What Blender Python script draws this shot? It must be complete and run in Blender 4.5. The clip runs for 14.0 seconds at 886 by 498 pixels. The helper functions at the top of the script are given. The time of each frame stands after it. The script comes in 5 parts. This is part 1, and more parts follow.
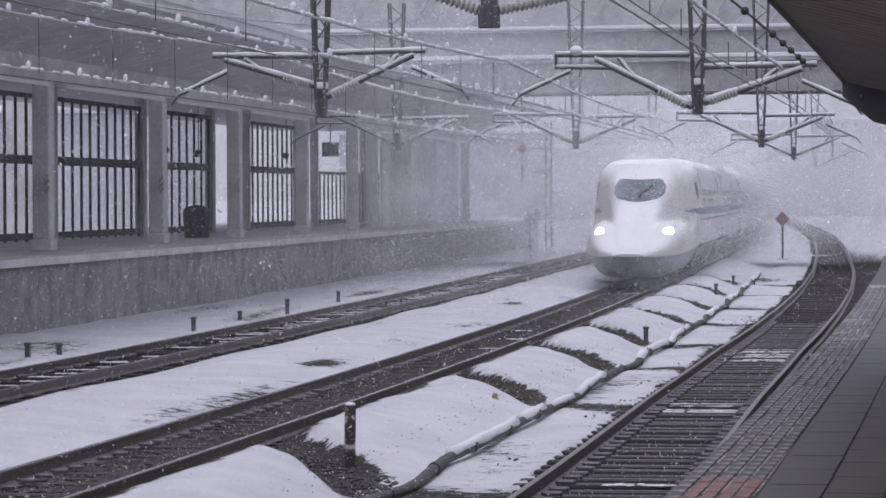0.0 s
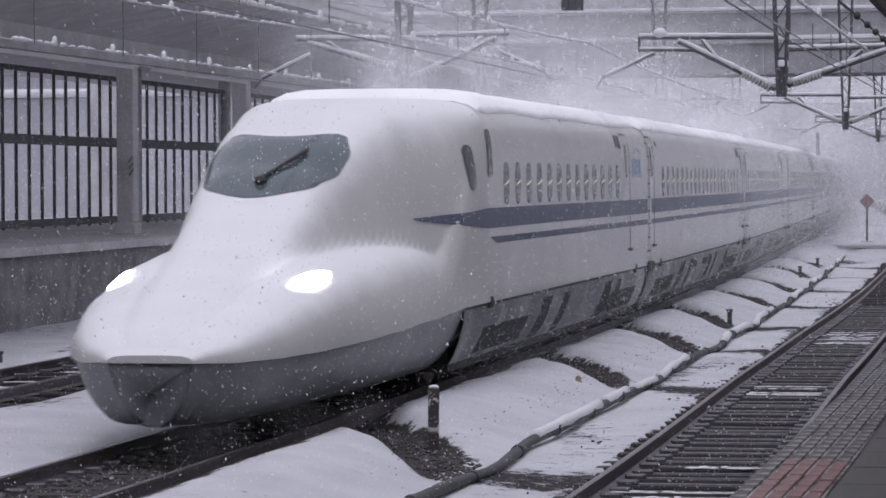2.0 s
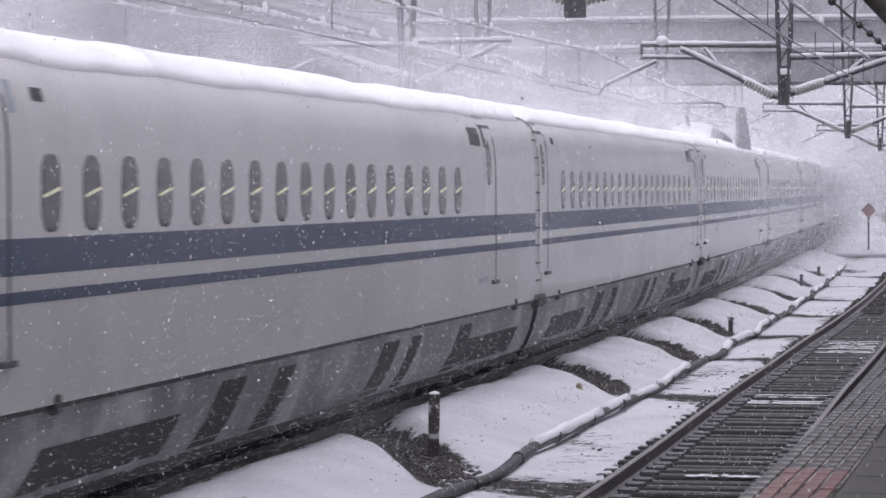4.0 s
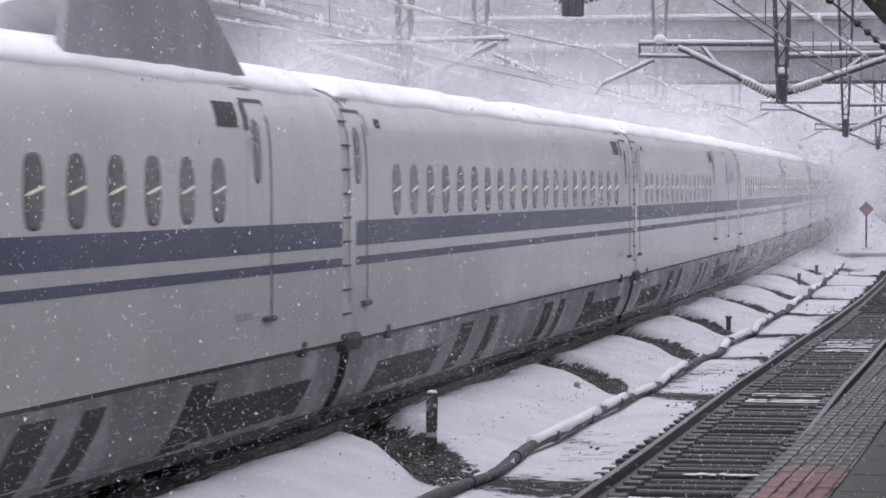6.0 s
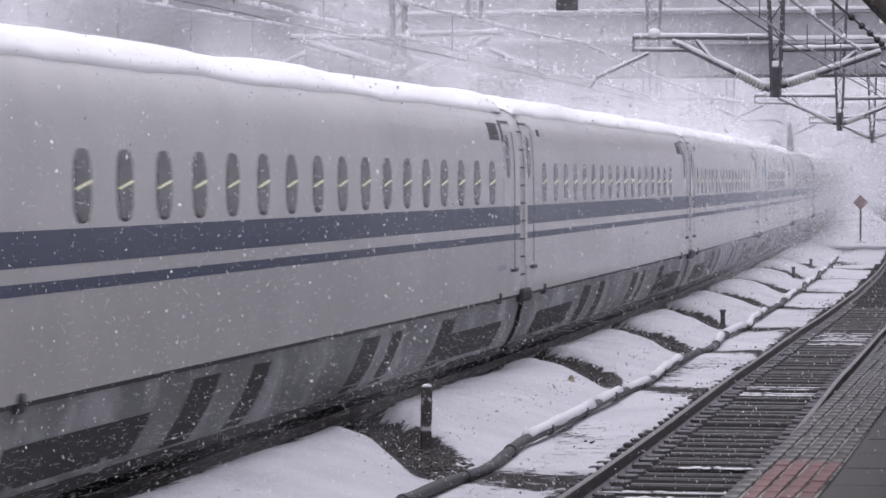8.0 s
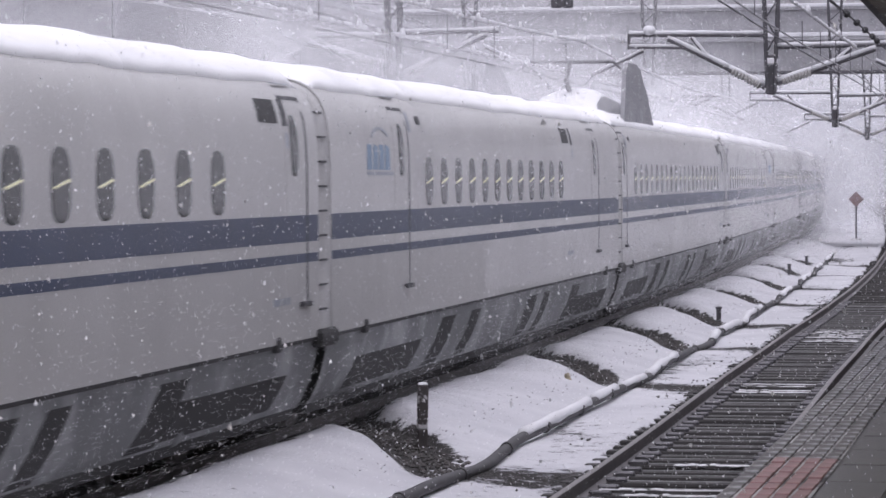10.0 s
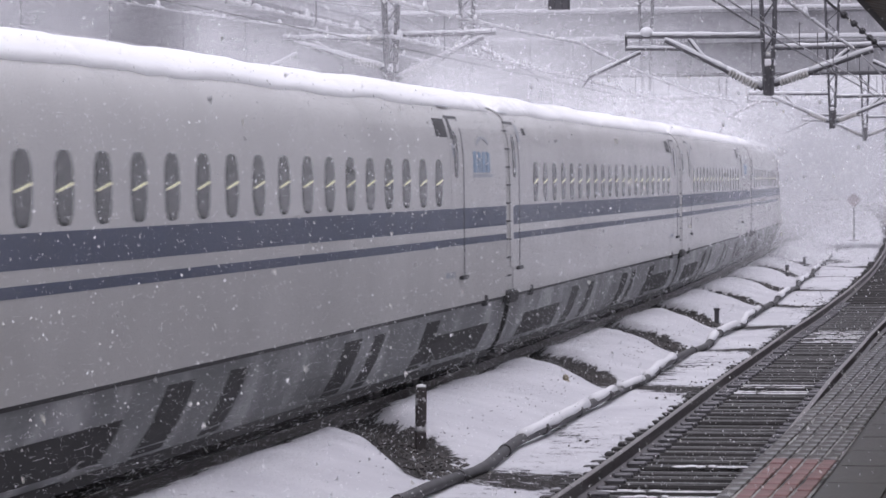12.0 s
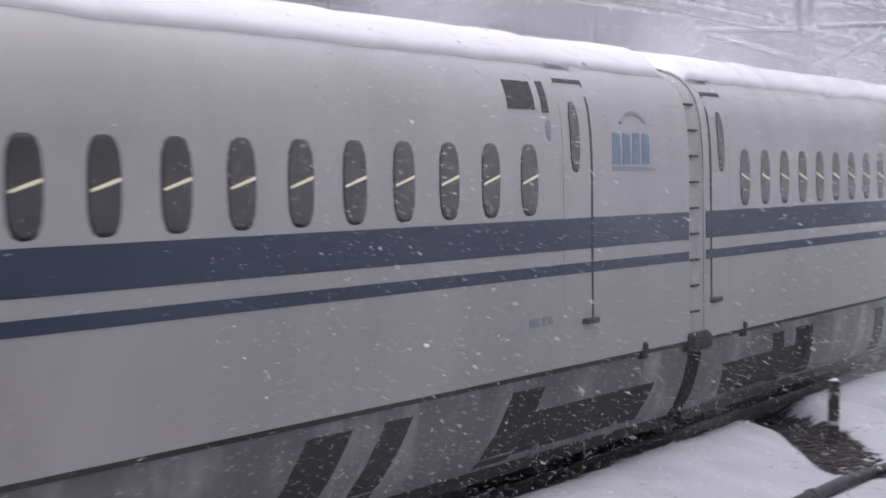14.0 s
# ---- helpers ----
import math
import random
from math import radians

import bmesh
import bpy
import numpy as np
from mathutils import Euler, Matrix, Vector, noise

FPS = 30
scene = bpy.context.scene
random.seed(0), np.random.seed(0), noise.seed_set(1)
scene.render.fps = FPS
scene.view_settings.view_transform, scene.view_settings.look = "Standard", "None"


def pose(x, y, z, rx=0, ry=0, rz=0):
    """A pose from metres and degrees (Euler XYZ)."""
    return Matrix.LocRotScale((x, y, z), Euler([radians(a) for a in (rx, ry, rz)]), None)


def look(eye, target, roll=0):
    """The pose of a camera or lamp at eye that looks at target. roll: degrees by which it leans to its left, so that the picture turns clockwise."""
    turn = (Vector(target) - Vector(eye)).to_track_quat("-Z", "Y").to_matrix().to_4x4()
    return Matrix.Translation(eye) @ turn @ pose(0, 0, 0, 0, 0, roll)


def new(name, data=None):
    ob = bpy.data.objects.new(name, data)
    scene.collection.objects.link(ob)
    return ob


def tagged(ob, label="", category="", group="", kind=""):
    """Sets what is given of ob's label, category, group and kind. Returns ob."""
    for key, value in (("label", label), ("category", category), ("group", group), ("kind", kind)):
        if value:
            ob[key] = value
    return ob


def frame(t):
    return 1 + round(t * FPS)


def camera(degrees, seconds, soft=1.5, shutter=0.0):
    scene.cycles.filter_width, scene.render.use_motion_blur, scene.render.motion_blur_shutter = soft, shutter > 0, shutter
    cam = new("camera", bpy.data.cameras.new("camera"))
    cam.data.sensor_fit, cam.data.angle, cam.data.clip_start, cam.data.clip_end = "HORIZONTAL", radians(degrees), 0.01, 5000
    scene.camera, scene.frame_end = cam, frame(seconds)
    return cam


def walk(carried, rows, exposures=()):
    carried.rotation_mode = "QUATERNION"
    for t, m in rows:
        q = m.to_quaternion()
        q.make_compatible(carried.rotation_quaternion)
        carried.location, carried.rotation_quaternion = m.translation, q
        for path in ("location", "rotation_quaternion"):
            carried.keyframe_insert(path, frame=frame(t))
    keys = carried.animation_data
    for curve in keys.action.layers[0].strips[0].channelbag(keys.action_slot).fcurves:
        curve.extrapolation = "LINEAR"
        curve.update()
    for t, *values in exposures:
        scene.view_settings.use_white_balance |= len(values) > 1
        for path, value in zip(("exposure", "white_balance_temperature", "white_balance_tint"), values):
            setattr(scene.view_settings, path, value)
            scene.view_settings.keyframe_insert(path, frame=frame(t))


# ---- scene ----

# ---- camera and its way: it stands on the platform and only turns ----
LENS = 15.46
EYE_Z = 2.74
BEND = 1782.0            # radius of the main line's bend
cam = camera(LENS, 14.0, soft=1.6, shutter=0.13)
PATH = [
    (0.0, 10.1986, -0.9172, 0.237),
    (0.5, 10.6355, -1.1028, 0.184),
    (1.0, 11.0090, -1.1904, 0.111),
    (1.5, 11.3507, -1.2102, 0.197),
    (2.0, 11.6604, -1.2167, 0.287),
    (2.5, 11.8386, -1.1994, 0.269),
    (3.0, 11.7177, -1.1542, 0.068),
    (5.5, 11.6914, -1.0875, -0.063),
    (6.0, 11.6531, -1.1238, -0.025),
    (6.5, 11.6831, -1.1385, -0.021),
    (7.0, 11.7170, -1.1384, -0.000),
    (7.5, 11.6894, -1.1877, -0.051),
    (8.0, 11.5522, -1.2296, 0.045),
    (10.5, 11.4627, -1.2647, 0.224),
    (11.0, 11.4340, -1.2330, 0.245),
    (11.5, 11.4039, -1.2511, 0.259),
    (12.0, 11.4330, -1.2292, 0.366),
    (12.5, 11.5556, -1.1866, 0.583),
    (13.0, 11.7848, -1.1826, 0.412),
    (13.2, 12.0344, -1.2079, 0.400),
    (13.4, 12.7087, -1.2475, 0.400),
    (13.5, 13.6125, -1.2501, 0.817),
    (13.6, 14.3733, -1.2674, 0.400),
    (13.7, 15.1152, -1.2674, 0.400),
    (13.8, 16.0336, -1.2773, 0.400),
    (13.9, 17.1072, -1.2971, 0.400),
    (14.0, 18.6567, -1.3070, 0.400),
]
walk(cam, [(t, pose(0, 0, EYE_Z, 90 + pitch, roll, yaw)) for t, yaw, pitch, roll in PATH], exposures=[(0.0, -0.40, 5950, 20), (1.5, -0.46, 5950, 20), (2.0, -0.56, 5950, 20), (2.5, -0.58, 6000, 20), (3.1, -0.14, 6060, 20), (13.0, -0.12, 6060, 20), (14.0, -0.18, 6060, 20)])


def spot(s, n, z=0.0):
    """A place s metres along the line, n metres to the left of the camera's own parallel."""
    off = s * s / (2 * BEND)
    if s > 95:
        off -= 0.75 * (s - 95) ** 2 / (2 * BEND)
    return Vector((-n - off, s, z))


def turn_at(s):
    return math.degrees(math.atan((s - 0.75 * max(0.0, s - 95)) / BEND))


# ---- world and light: a bright overcast sky in falling snow ----
world = bpy.data.worlds.new("overcast_sky")
scene.world = world
world.use_nodes = True
wn, wl = world.node_tree.nodes, world.node_tree.links
wn.clear()
sky = wn.new("ShaderNodeTexSky")
sky.sky_type = "NISHITA"
sky.sun_disc = False
sky.sun_elevation, sky.sun_rotation = radians(75), radians(180)
sky.dust_density, sky.air_density, sky.ozone_density = 8.0, 1.0, 0.6
grey = wn.new("ShaderNodeHueSaturation")
grey.inputs["Saturation"].default_value = 0.25
back = wn.new("ShaderNodeBackground")
back.inputs["Strength"].default_value = 0.15
wout = wn.new("ShaderNodeOutputWorld")
wl.new(sky.outputs[0], grey.inputs["Color"])
cloud = wn.new("ShaderNodeMix")          # an even cloud cover over the sky
cloud.data_type = "RGBA"
cloud.inputs["Factor"].default_value = 0.55
cloud.inputs["B"].default_value = (7.6, 7.55, 7.7, 1)
wl.new(grey.outputs[0], cloud.inputs["A"])
wl.new(cloud.outputs["Result"], back.inputs[0])
wl.new(back.outputs[0], wout.inputs[0])
sun_data = bpy.data.lights.new("sun", "SUN")
sun_data.energy, sun_data.angle, sun_data.color = 0.75, radians(25), (1.0, 0.97, 0.95)
sun = new("sun", sun_data)
sun.matrix_world = look((0, -16, 60), (0, 0, 0))


# ---- materials ----
def mat(name, color, rough=0.6, metal=0.0, vary=0.12, scale=3.0, bump=0.0, bump_scale=30.0, spot_color=None, spot_scale=1.5, spot_cut=0.55, spot_soft=0.08, coord="Object", fine=0.0, spec=0.5, coat=0.0):
    m = bpy.data.materials.new(name)
    m.use_nodes = True
    n, l = m.node_tree.nodes, m.node_tree.links
    b = n["Principled BSDF"]
    b.inputs["Roughness"].default_value = rough
    b.inputs["Metallic"].default_value = metal
    b.inputs["Specular IOR Level"].default_value = spec
    b.inputs["Coat Weight"].default_value = coat
    tc = n.new("ShaderNodeTexCoord")
    big = n.new("ShaderNodeTexNoise")
    big.inputs["Scale"].default_value = scale
    big.inputs["Detail"].default_value = 6.0
    l.new(tc.outputs[coord], big.inputs["Vector"])
    ramp = n.new("ShaderNodeMapRange")
    ramp.inputs["From Min"].default_value, ramp.inputs["From Max"].default_value = 0.3, 0.7
    ramp.inputs["To Min"].default_value, ramp.inputs["To Max"].default_value = 1 - vary, 1 + vary
    l.new(big.outputs["Fac"], ramp.inputs["Value"])
    value = ramp.outputs[0]
    if fine:
        small = n.new("ShaderNodeTexNoise")
        small.inputs["Scale"].default_value = bump_scale
        small.inputs["Detail"].default_value = 3.0
        l.new(tc.outputs[coord], small.inputs["Vector"])
        r2 = n.new("ShaderNodeMapRange")
        r2.inputs["From Min"].default_value, r2.inputs["From Max"].default_value = 0.3, 0.7
        r2.inputs["To Min"].default_value, r2.inputs["To Max"].default_value = 1 - fine, 1 + fine
        l.new(small.outputs["Fac"], r2.inputs["Value"])
        mul = n.new("ShaderNodeMath")
        mul.operation = "MULTIPLY"
        l.new(value, mul.inputs[0])
        l.new(r2.outputs[0], mul.inputs[1])
        value = mul.outputs[0]
    hsv = n.new("ShaderNodeHueSaturation")
    hsv.inputs["Color"].default_value = (*color, 1)
    l.new(value, hsv.inputs["Value"])
    out = hsv.outputs[0]
    if spot_color:
        sp = n.new("ShaderNodeTexNoise")
        sp.inputs["Scale"].default_value = spot_scale
        sp.inputs["Detail"].default_value = 8.0
        sp.inputs["Roughness"].default_value = 0.65
        l.new(tc.outputs[coord], sp.inputs["Vector"])
        mr = n.new("ShaderNodeMapRange")
        mr.inputs["From Min"].default_value, mr.inputs["From Max"].default_value = spot_cut, spot_cut + spot_soft
        l.new(sp.outputs["Fac"], mr.inputs["Value"])
        mix = n.new("ShaderNodeMix")
        mix.data_type = "RGBA"
        mix.inputs["B"].default_value = (*spot_color, 1)
        l.new(mr.outputs[0], mix.inputs["Factor"])
        l.new(out, mix.inputs["A"])
        out = mix.outputs["Result"]
    l.new(out, b.inputs["Base Color"])
    if bump:
        bn = n.new("ShaderNodeTexNoise")
        bn.inputs["Scale"].default_value = bump_scale
        bn.inputs["Detail"].default_value = 5.0
        l.new(tc.outputs[coord], bn.inputs["Vector"])
        bp = n.new("ShaderNodeBump")
        bp.inputs["Strength"].default_value = bump
        bp.inputs["Distance"].default_value = 0.03
        l.new(bn.outputs["Fac"], bp.inputs["Height"])
        l.new(bp.outputs[0], b.inputs["Normal"])
    return m


def glow(name, color, strength):
    m = mat(name, color, 0.4)
    b = m.node_tree.nodes["Principled BSDF"]
    b.inputs["Emission Color"].default_value = (*color, 1)
    b.inputs["Emission Strength"].default_value = strength
    return m


SNOW = mat("snow", (0.66, 0.66, 0.68), 0.85, vary=0.05, scale=0.8, bump=0.35, bump_scale=14, fine=0.03)
FRESH_SNOW = mat("fresh_snow", (0.90, 0.90, 0.91), 0.85, vary=0.04, scale=0.8, bump=0.3, bump_scale=12)
# sky light on the sleeper tops, with a thin dusting, put into the colour
SLEEPER_TOP = mat("sky_lit_dusted_sleeper_top", (0.040, 0.037, 0.036), 0.8, vary=0.35, scale=3, fine=0.25, bump_scale=18, spot_color=(0.06, 0.058, 0.058), spot_scale=2.2, spot_cut=0.54, spot_soft=0.15)
RAIL = mat("wet_rail_steel", (0.13, 0.115, 0.115), 0.45, 0.5, vary=0.2, scale=4)
RAIL_TOP = mat("polished_rail_head", (0.45, 0.44, 0.46), 0.25, 0.9, vary=0.1, scale=4)
DULL_HEAD = mat("rusty_rail_head", (0.17, 0.155, 0.15), 0.45, 0.4, vary=0.2, scale=3)
SLUSH = mat("slush_streak", (0.15, 0.148, 0.15), 0.8, vary=0.3, scale=2.5, bump=0.3, bump_scale=25, spot_color=(0.05, 0.048, 0.048), spot_scale=1.8, spot_cut=0.50, spot_soft=0.12)
# darker than the tops: the shade of the side faces is in the colour
SLEEPER = mat("shaded_wet_concrete_sleeper", (0.030, 0.028, 0.028), 0.9, vary=0.3, scale=5, bump=0.3, bump_scale=30)
CONCRETE = mat("weathered_concrete", (0.54, 0.53, 0.54), 0.85, vary=0.18, scale=0.9, bump=0.3, bump_scale=12, fine=0.08)
DARK_WALL = mat("dark_stained_concrete", (0.24, 0.23, 0.245), 0.85, vary=0.3, scale=1.6, bump=0.4, bump_scale=9, fine=0.15)
STEEL_GREY = mat("grey_painted_steel", (0.40, 0.395, 0.41), 0.6, vary=0.15, scale=2)
STEEL_DARK = mat("dark_galvanised_steel", (0.10, 0.097, 0.105), 0.5, 0.4, vary=0.2, scale=3)
SOFFIT = mat("grey_canopy_soffit", (0.52, 0.51, 0.53), 0.8, vary=0.15, scale=1.5)
PANE_FROST = mat("frosted_windbreak_panel", (0.62, 0.63, 0.68), 0.5, vary=0.12, scale=0.35)
FAR_RENDER = mat("pale_far_facade", (0.40, 0.40, 0.43), 0.8, vary=0.12, scale=0.2)
PAVING = mat("wet_platform_paving", (0.042, 0.036, 0.031), 0.45, vary=0.2, scale=2.5, bump=0.2, bump_scale=40, fine=0.12)
TACTILE = mat("snow_dusted_edge_tile", (0.095, 0.09, 0.09), 0.6, vary=0.3, scale=1.6, bump=0.3, bump_scale=35, fine=0.2, spot_color=(0.30, 0.30, 0.31), spot_scale=2.2, spot_cut=0.53, spot_soft=0.10)
TACTILE_RED = mat("faded_red_edge_tile", (0.25, 0.145, 0.145), 0.6, vary=0.2, scale=3, fine=0.1, bump_scale=25)
TILE_SNOW = mat("thin_snow_in_joint", (0.40, 0.40, 0.41), 0.85, vary=0.2, scale=6, spot_color=(0.08, 0.078, 0.08), spot_scale=1.4, spot_cut=0.47, spot_soft=0.1)
WHITE = mat("white_body_paint", (0.47, 0.461, 0.449), 0.32, vary=0.07, scale=0.5, spec=0.5, coat=0.2, spot_color=(0.385, 0.377, 0.367), spot_scale=0.55, spot_cut=0.46, spot_soft=0.30)
GREY_SKIRT = mat("grey_skirt_paint", (0.13, 0.134, 0.138), 0.5, vary=0.35, scale=0.7, spot_color=(0.33, 0.33, 0.335), spot_scale=0.7, spot_cut=0.50, spot_soft=0.16)
FIN_GREY = mat("grey_roof_fin_paint", (0.26, 0.26, 0.275), 0.55, vary=0.2, scale=1.2, spot_color=(0.5, 0.5, 0.52), spot_scale=1.6, spot_cut=0.62, spot_soft=0.12)
NOSE_GREY = mat("grey_nose_underside", (0.20, 0.205, 0.22), 0.45, vary=0.15, scale=1.5)
BLUE = mat("blue_stripe_paint", (0.018, 0.034, 0.085), 0.4, vary=0.10, scale=1.5)
GLASS = mat("dark_window_glass", (0.026, 0.028, 0.029), 0.2, vary=0.2, scale=1.2, spec=0.3)
CAB_GLASS = mat("cab_window_glass", (0.075, 0.10, 0.11), 0.08, vary=0.15, scale=0.8, spec=0.8)
RUBBER = mat("black_rubber", (0.035, 0.034, 0.036), 0.7, vary=0.2, scale=5)
GROOVE = mat("dark_door_groove", (0.05, 0.05, 0.055), 0.6, vary=0.15, scale=3)
HOOD = mat("grey_gangway_hood", (0.47, 0.463, 0.455), 0.6, vary=0.1, scale=2)
# underfloor gear, and the shade painted in the skirt openings
UNDER = mat("black_gear_and_opening_shade", (0.010, 0.0095, 0.0095), 0.7, vary=0.3, scale=3)
LOGO_BLUE = mat("blue_emblem_paint", (0.15, 0.25, 0.37), 0.4, vary=0.1, scale=4)
LOGO_GREY = mat("grey_emblem_paint", (0.28, 0.30, 0.34), 0.4, vary=0.1, scale=4)
HEADLIGHT = glow("lit_headlight", (1.0, 0.97, 0.92), 80.0)
# red lightened: the snow haze in front is mixed into the colour
TAIL_RED = mat("haze_paled_red_paint", (0.28, 0.18, 0.18), 0.5, vary=0.1, scale=6)
PIPE = mat("black_cable_duct", (0.05, 0.048, 0.05), 0.6, vary=0.3, scale=4)
POST_PAINT = mat("chipped_white_post", (0.50, 0.49, 0.50), 0.7, vary=0.15, scale=4, spot_color=(0.05, 0.042, 0.042), spot_scale=4, spot_cut=0.46, spot_soft=0.04)
POST_DARK = mat("dark_stained_post", (0.06, 0.052, 0.052), 0.8, vary=0.3, scale=5, spot_color=(0.3, 0.29, 0.29), spot_scale=6, spot_cut=0.64, spot_soft=0.05)
OCHRE = mat("ochre_stone", (0.30, 0.26, 0.19), 0.8, vary=0.2, scale=8)
PORCELAIN = mat("grey_porcelain", (0.36, 0.35, 0.34), 0.3, vary=0.1, scale=6)
TUBE_LIGHT = glow("warm_fluorescent_tube", (1.0, 0.93, 0.70), 9.0)
# weak glow for the light streak painted on every window pane
PANE_STREAK = glow("dim_pane_streak_glow", (0.95, 0.92, 0.60), 0.22)
BOARD = mat("white_sign_board", (0.68, 0.67, 0.69), 0.6, vary=0.05, scale=2)
STONE = mat("wet_ballast_stone", (0.075, 0.070, 0.068), 0.75, vary=0.3, scale=9, bump=0.4, bump_scale=40, spec=0.25, spot_color=(0.45, 0.45, 0.47), spot_scale=11, spot_cut=0.62, spot_soft=0.05)
FLAKE = mat("snow_flake", (0.86, 0.86, 0.88), 0.9, vary=0.02)
CORRUGATED = mat("brown_grey_corrugated_metal", (0.26, 0.235, 0.215), 0.5, 0.2, vary=0.15, scale=2)


def ground_mat():
    """Snow where the ground's bare value is low, wet ballast or slush where it is high, with ragged edges."""
    m = bpy.data.materials.new("snow_over_ballast")
    m.use_nodes = True
    n, l = m.node_tree.nodes, m.node_tree.links
    b = n["Principled BSDF"]
    tc = n.new("ShaderNodeTexCoord")

    def noise_tex(scale, detail, rough=0.55):
        t = n.new("ShaderNodeTexNoise")
        t.inputs["Scale"].default_value, t.inputs["Detail"].default_value, t.inputs["Roughness"].default_value = scale, detail, rough
        l.new(tc.outputs["Object"], t.inputs["Vector"])
        return t.outputs["Fac"]

    def math_node(op, a, c):
        q = n.new("ShaderNodeMath")
        q.operation = op
        for k, v in enumerate((a, c)):
            if isinstance(v, (int, float)):
                q.inputs[k].default_value = v
            else:
                l.new(v, q.inputs[k])
        return q.outputs[0]

    def span(v, a, c, lo=0.0, hi=1.0):
        q = n.new("ShaderNodeMapRange")
        for key, x in (("From Min", a), ("From Max", c), ("To Min", lo), ("To Max", hi)):
            q.inputs[key].default_value = x
        l.new(v, q.inputs["Value"])
        return q.outputs[0]

    def mix(f, a, c):
        q = n.new("ShaderNodeMix")
        q.data_type = "RGBA"
        l.new(f, q.inputs["Factor"])
        for key, v in (("A", a), ("B", c)):
            if isinstance(v, tuple):
                q.inputs[key].default_value = (*v, 1)
            else:
                l.new(v, q.inputs[key])
        return q.outputs["Result"]

    b.inputs["Specular IOR Level"].default_value = 0.15
    at = n.new("ShaderNodeAttribute")
    at.attribute_name = "bare"
    rag = math_node("ADD", at.outputs["Fac"], math_node("MULTIPLY", math_node("SUBTRACT", noise_tex(3.6, 10, 0.78), 0.5), 1.9))
    bare = span(rag, 0.46, 0.56)
    speck = span(noise_tex(7.0, 6, 0.7), 0.645, 0.68)
    some = math_node("MULTIPLY", speck, span(noise_tex(0.6, 3), 0.44, 0.56))
    bare = math_node("MAXIMUM", bare, some)
    snow = mix(span(noise_tex(0.9, 5), 0.35, 0.68), (0.56, 0.56, 0.585), (0.48, 0.48, 0.51))
    stone = mix(span(noise_tex(17.0, 4, 0.7), 0.38, 0.62), (0.018, 0.017, 0.017), (0.075, 0.070, 0.069))
    stone = mix(span(noise_tex(30.0, 2), 0.66, 0.72), stone, (0.34, 0.34, 0.35))
    l.new(mix(bare, snow, stone), b.inputs["Base Color"])
    l.new(span(bare, 0, 1, 0.9, 0.85), b.inputs["Roughness"])
    bp = n.new("ShaderNodeBump")
    bp.inputs["Strength"].default_value, bp.inputs["Distance"].default_value = 0.8, 0.06
    hgt = math_node("ADD", math_node("MULTIPLY", noise_tex(15.0, 6, 0.65), span(bare, 0, 1, 0.45, 1.0)), math_node("MULTIPLY", bare, -0.5))
    hgt = math_node("ADD", hgt, math_node("MULTIPLY", noise_tex(2.4, 4), 0.9))
    l.new(hgt, bp.inputs["Height"])
    l.new(bp.outputs[0], b.inputs["Normal"])
    return m


GROUND = ground_mat()


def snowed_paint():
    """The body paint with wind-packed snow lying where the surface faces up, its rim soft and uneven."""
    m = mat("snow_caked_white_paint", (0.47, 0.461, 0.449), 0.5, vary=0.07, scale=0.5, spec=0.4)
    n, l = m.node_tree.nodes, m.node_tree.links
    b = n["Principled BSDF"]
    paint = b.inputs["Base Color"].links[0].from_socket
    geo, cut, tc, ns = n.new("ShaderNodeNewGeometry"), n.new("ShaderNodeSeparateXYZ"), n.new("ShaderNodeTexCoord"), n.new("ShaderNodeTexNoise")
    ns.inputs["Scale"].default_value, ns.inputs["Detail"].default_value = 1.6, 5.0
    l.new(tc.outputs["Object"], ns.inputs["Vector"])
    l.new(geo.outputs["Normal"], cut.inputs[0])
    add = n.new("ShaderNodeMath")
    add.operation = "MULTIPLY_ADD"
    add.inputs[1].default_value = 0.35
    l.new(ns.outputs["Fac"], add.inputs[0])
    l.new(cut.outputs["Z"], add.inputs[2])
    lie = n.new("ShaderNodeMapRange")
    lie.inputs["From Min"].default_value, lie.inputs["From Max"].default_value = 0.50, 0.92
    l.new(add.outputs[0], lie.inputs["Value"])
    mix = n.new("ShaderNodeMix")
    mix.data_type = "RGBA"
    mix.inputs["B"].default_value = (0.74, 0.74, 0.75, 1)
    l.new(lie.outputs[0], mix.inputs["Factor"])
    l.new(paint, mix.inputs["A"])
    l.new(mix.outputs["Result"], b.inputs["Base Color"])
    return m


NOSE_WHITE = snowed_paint()


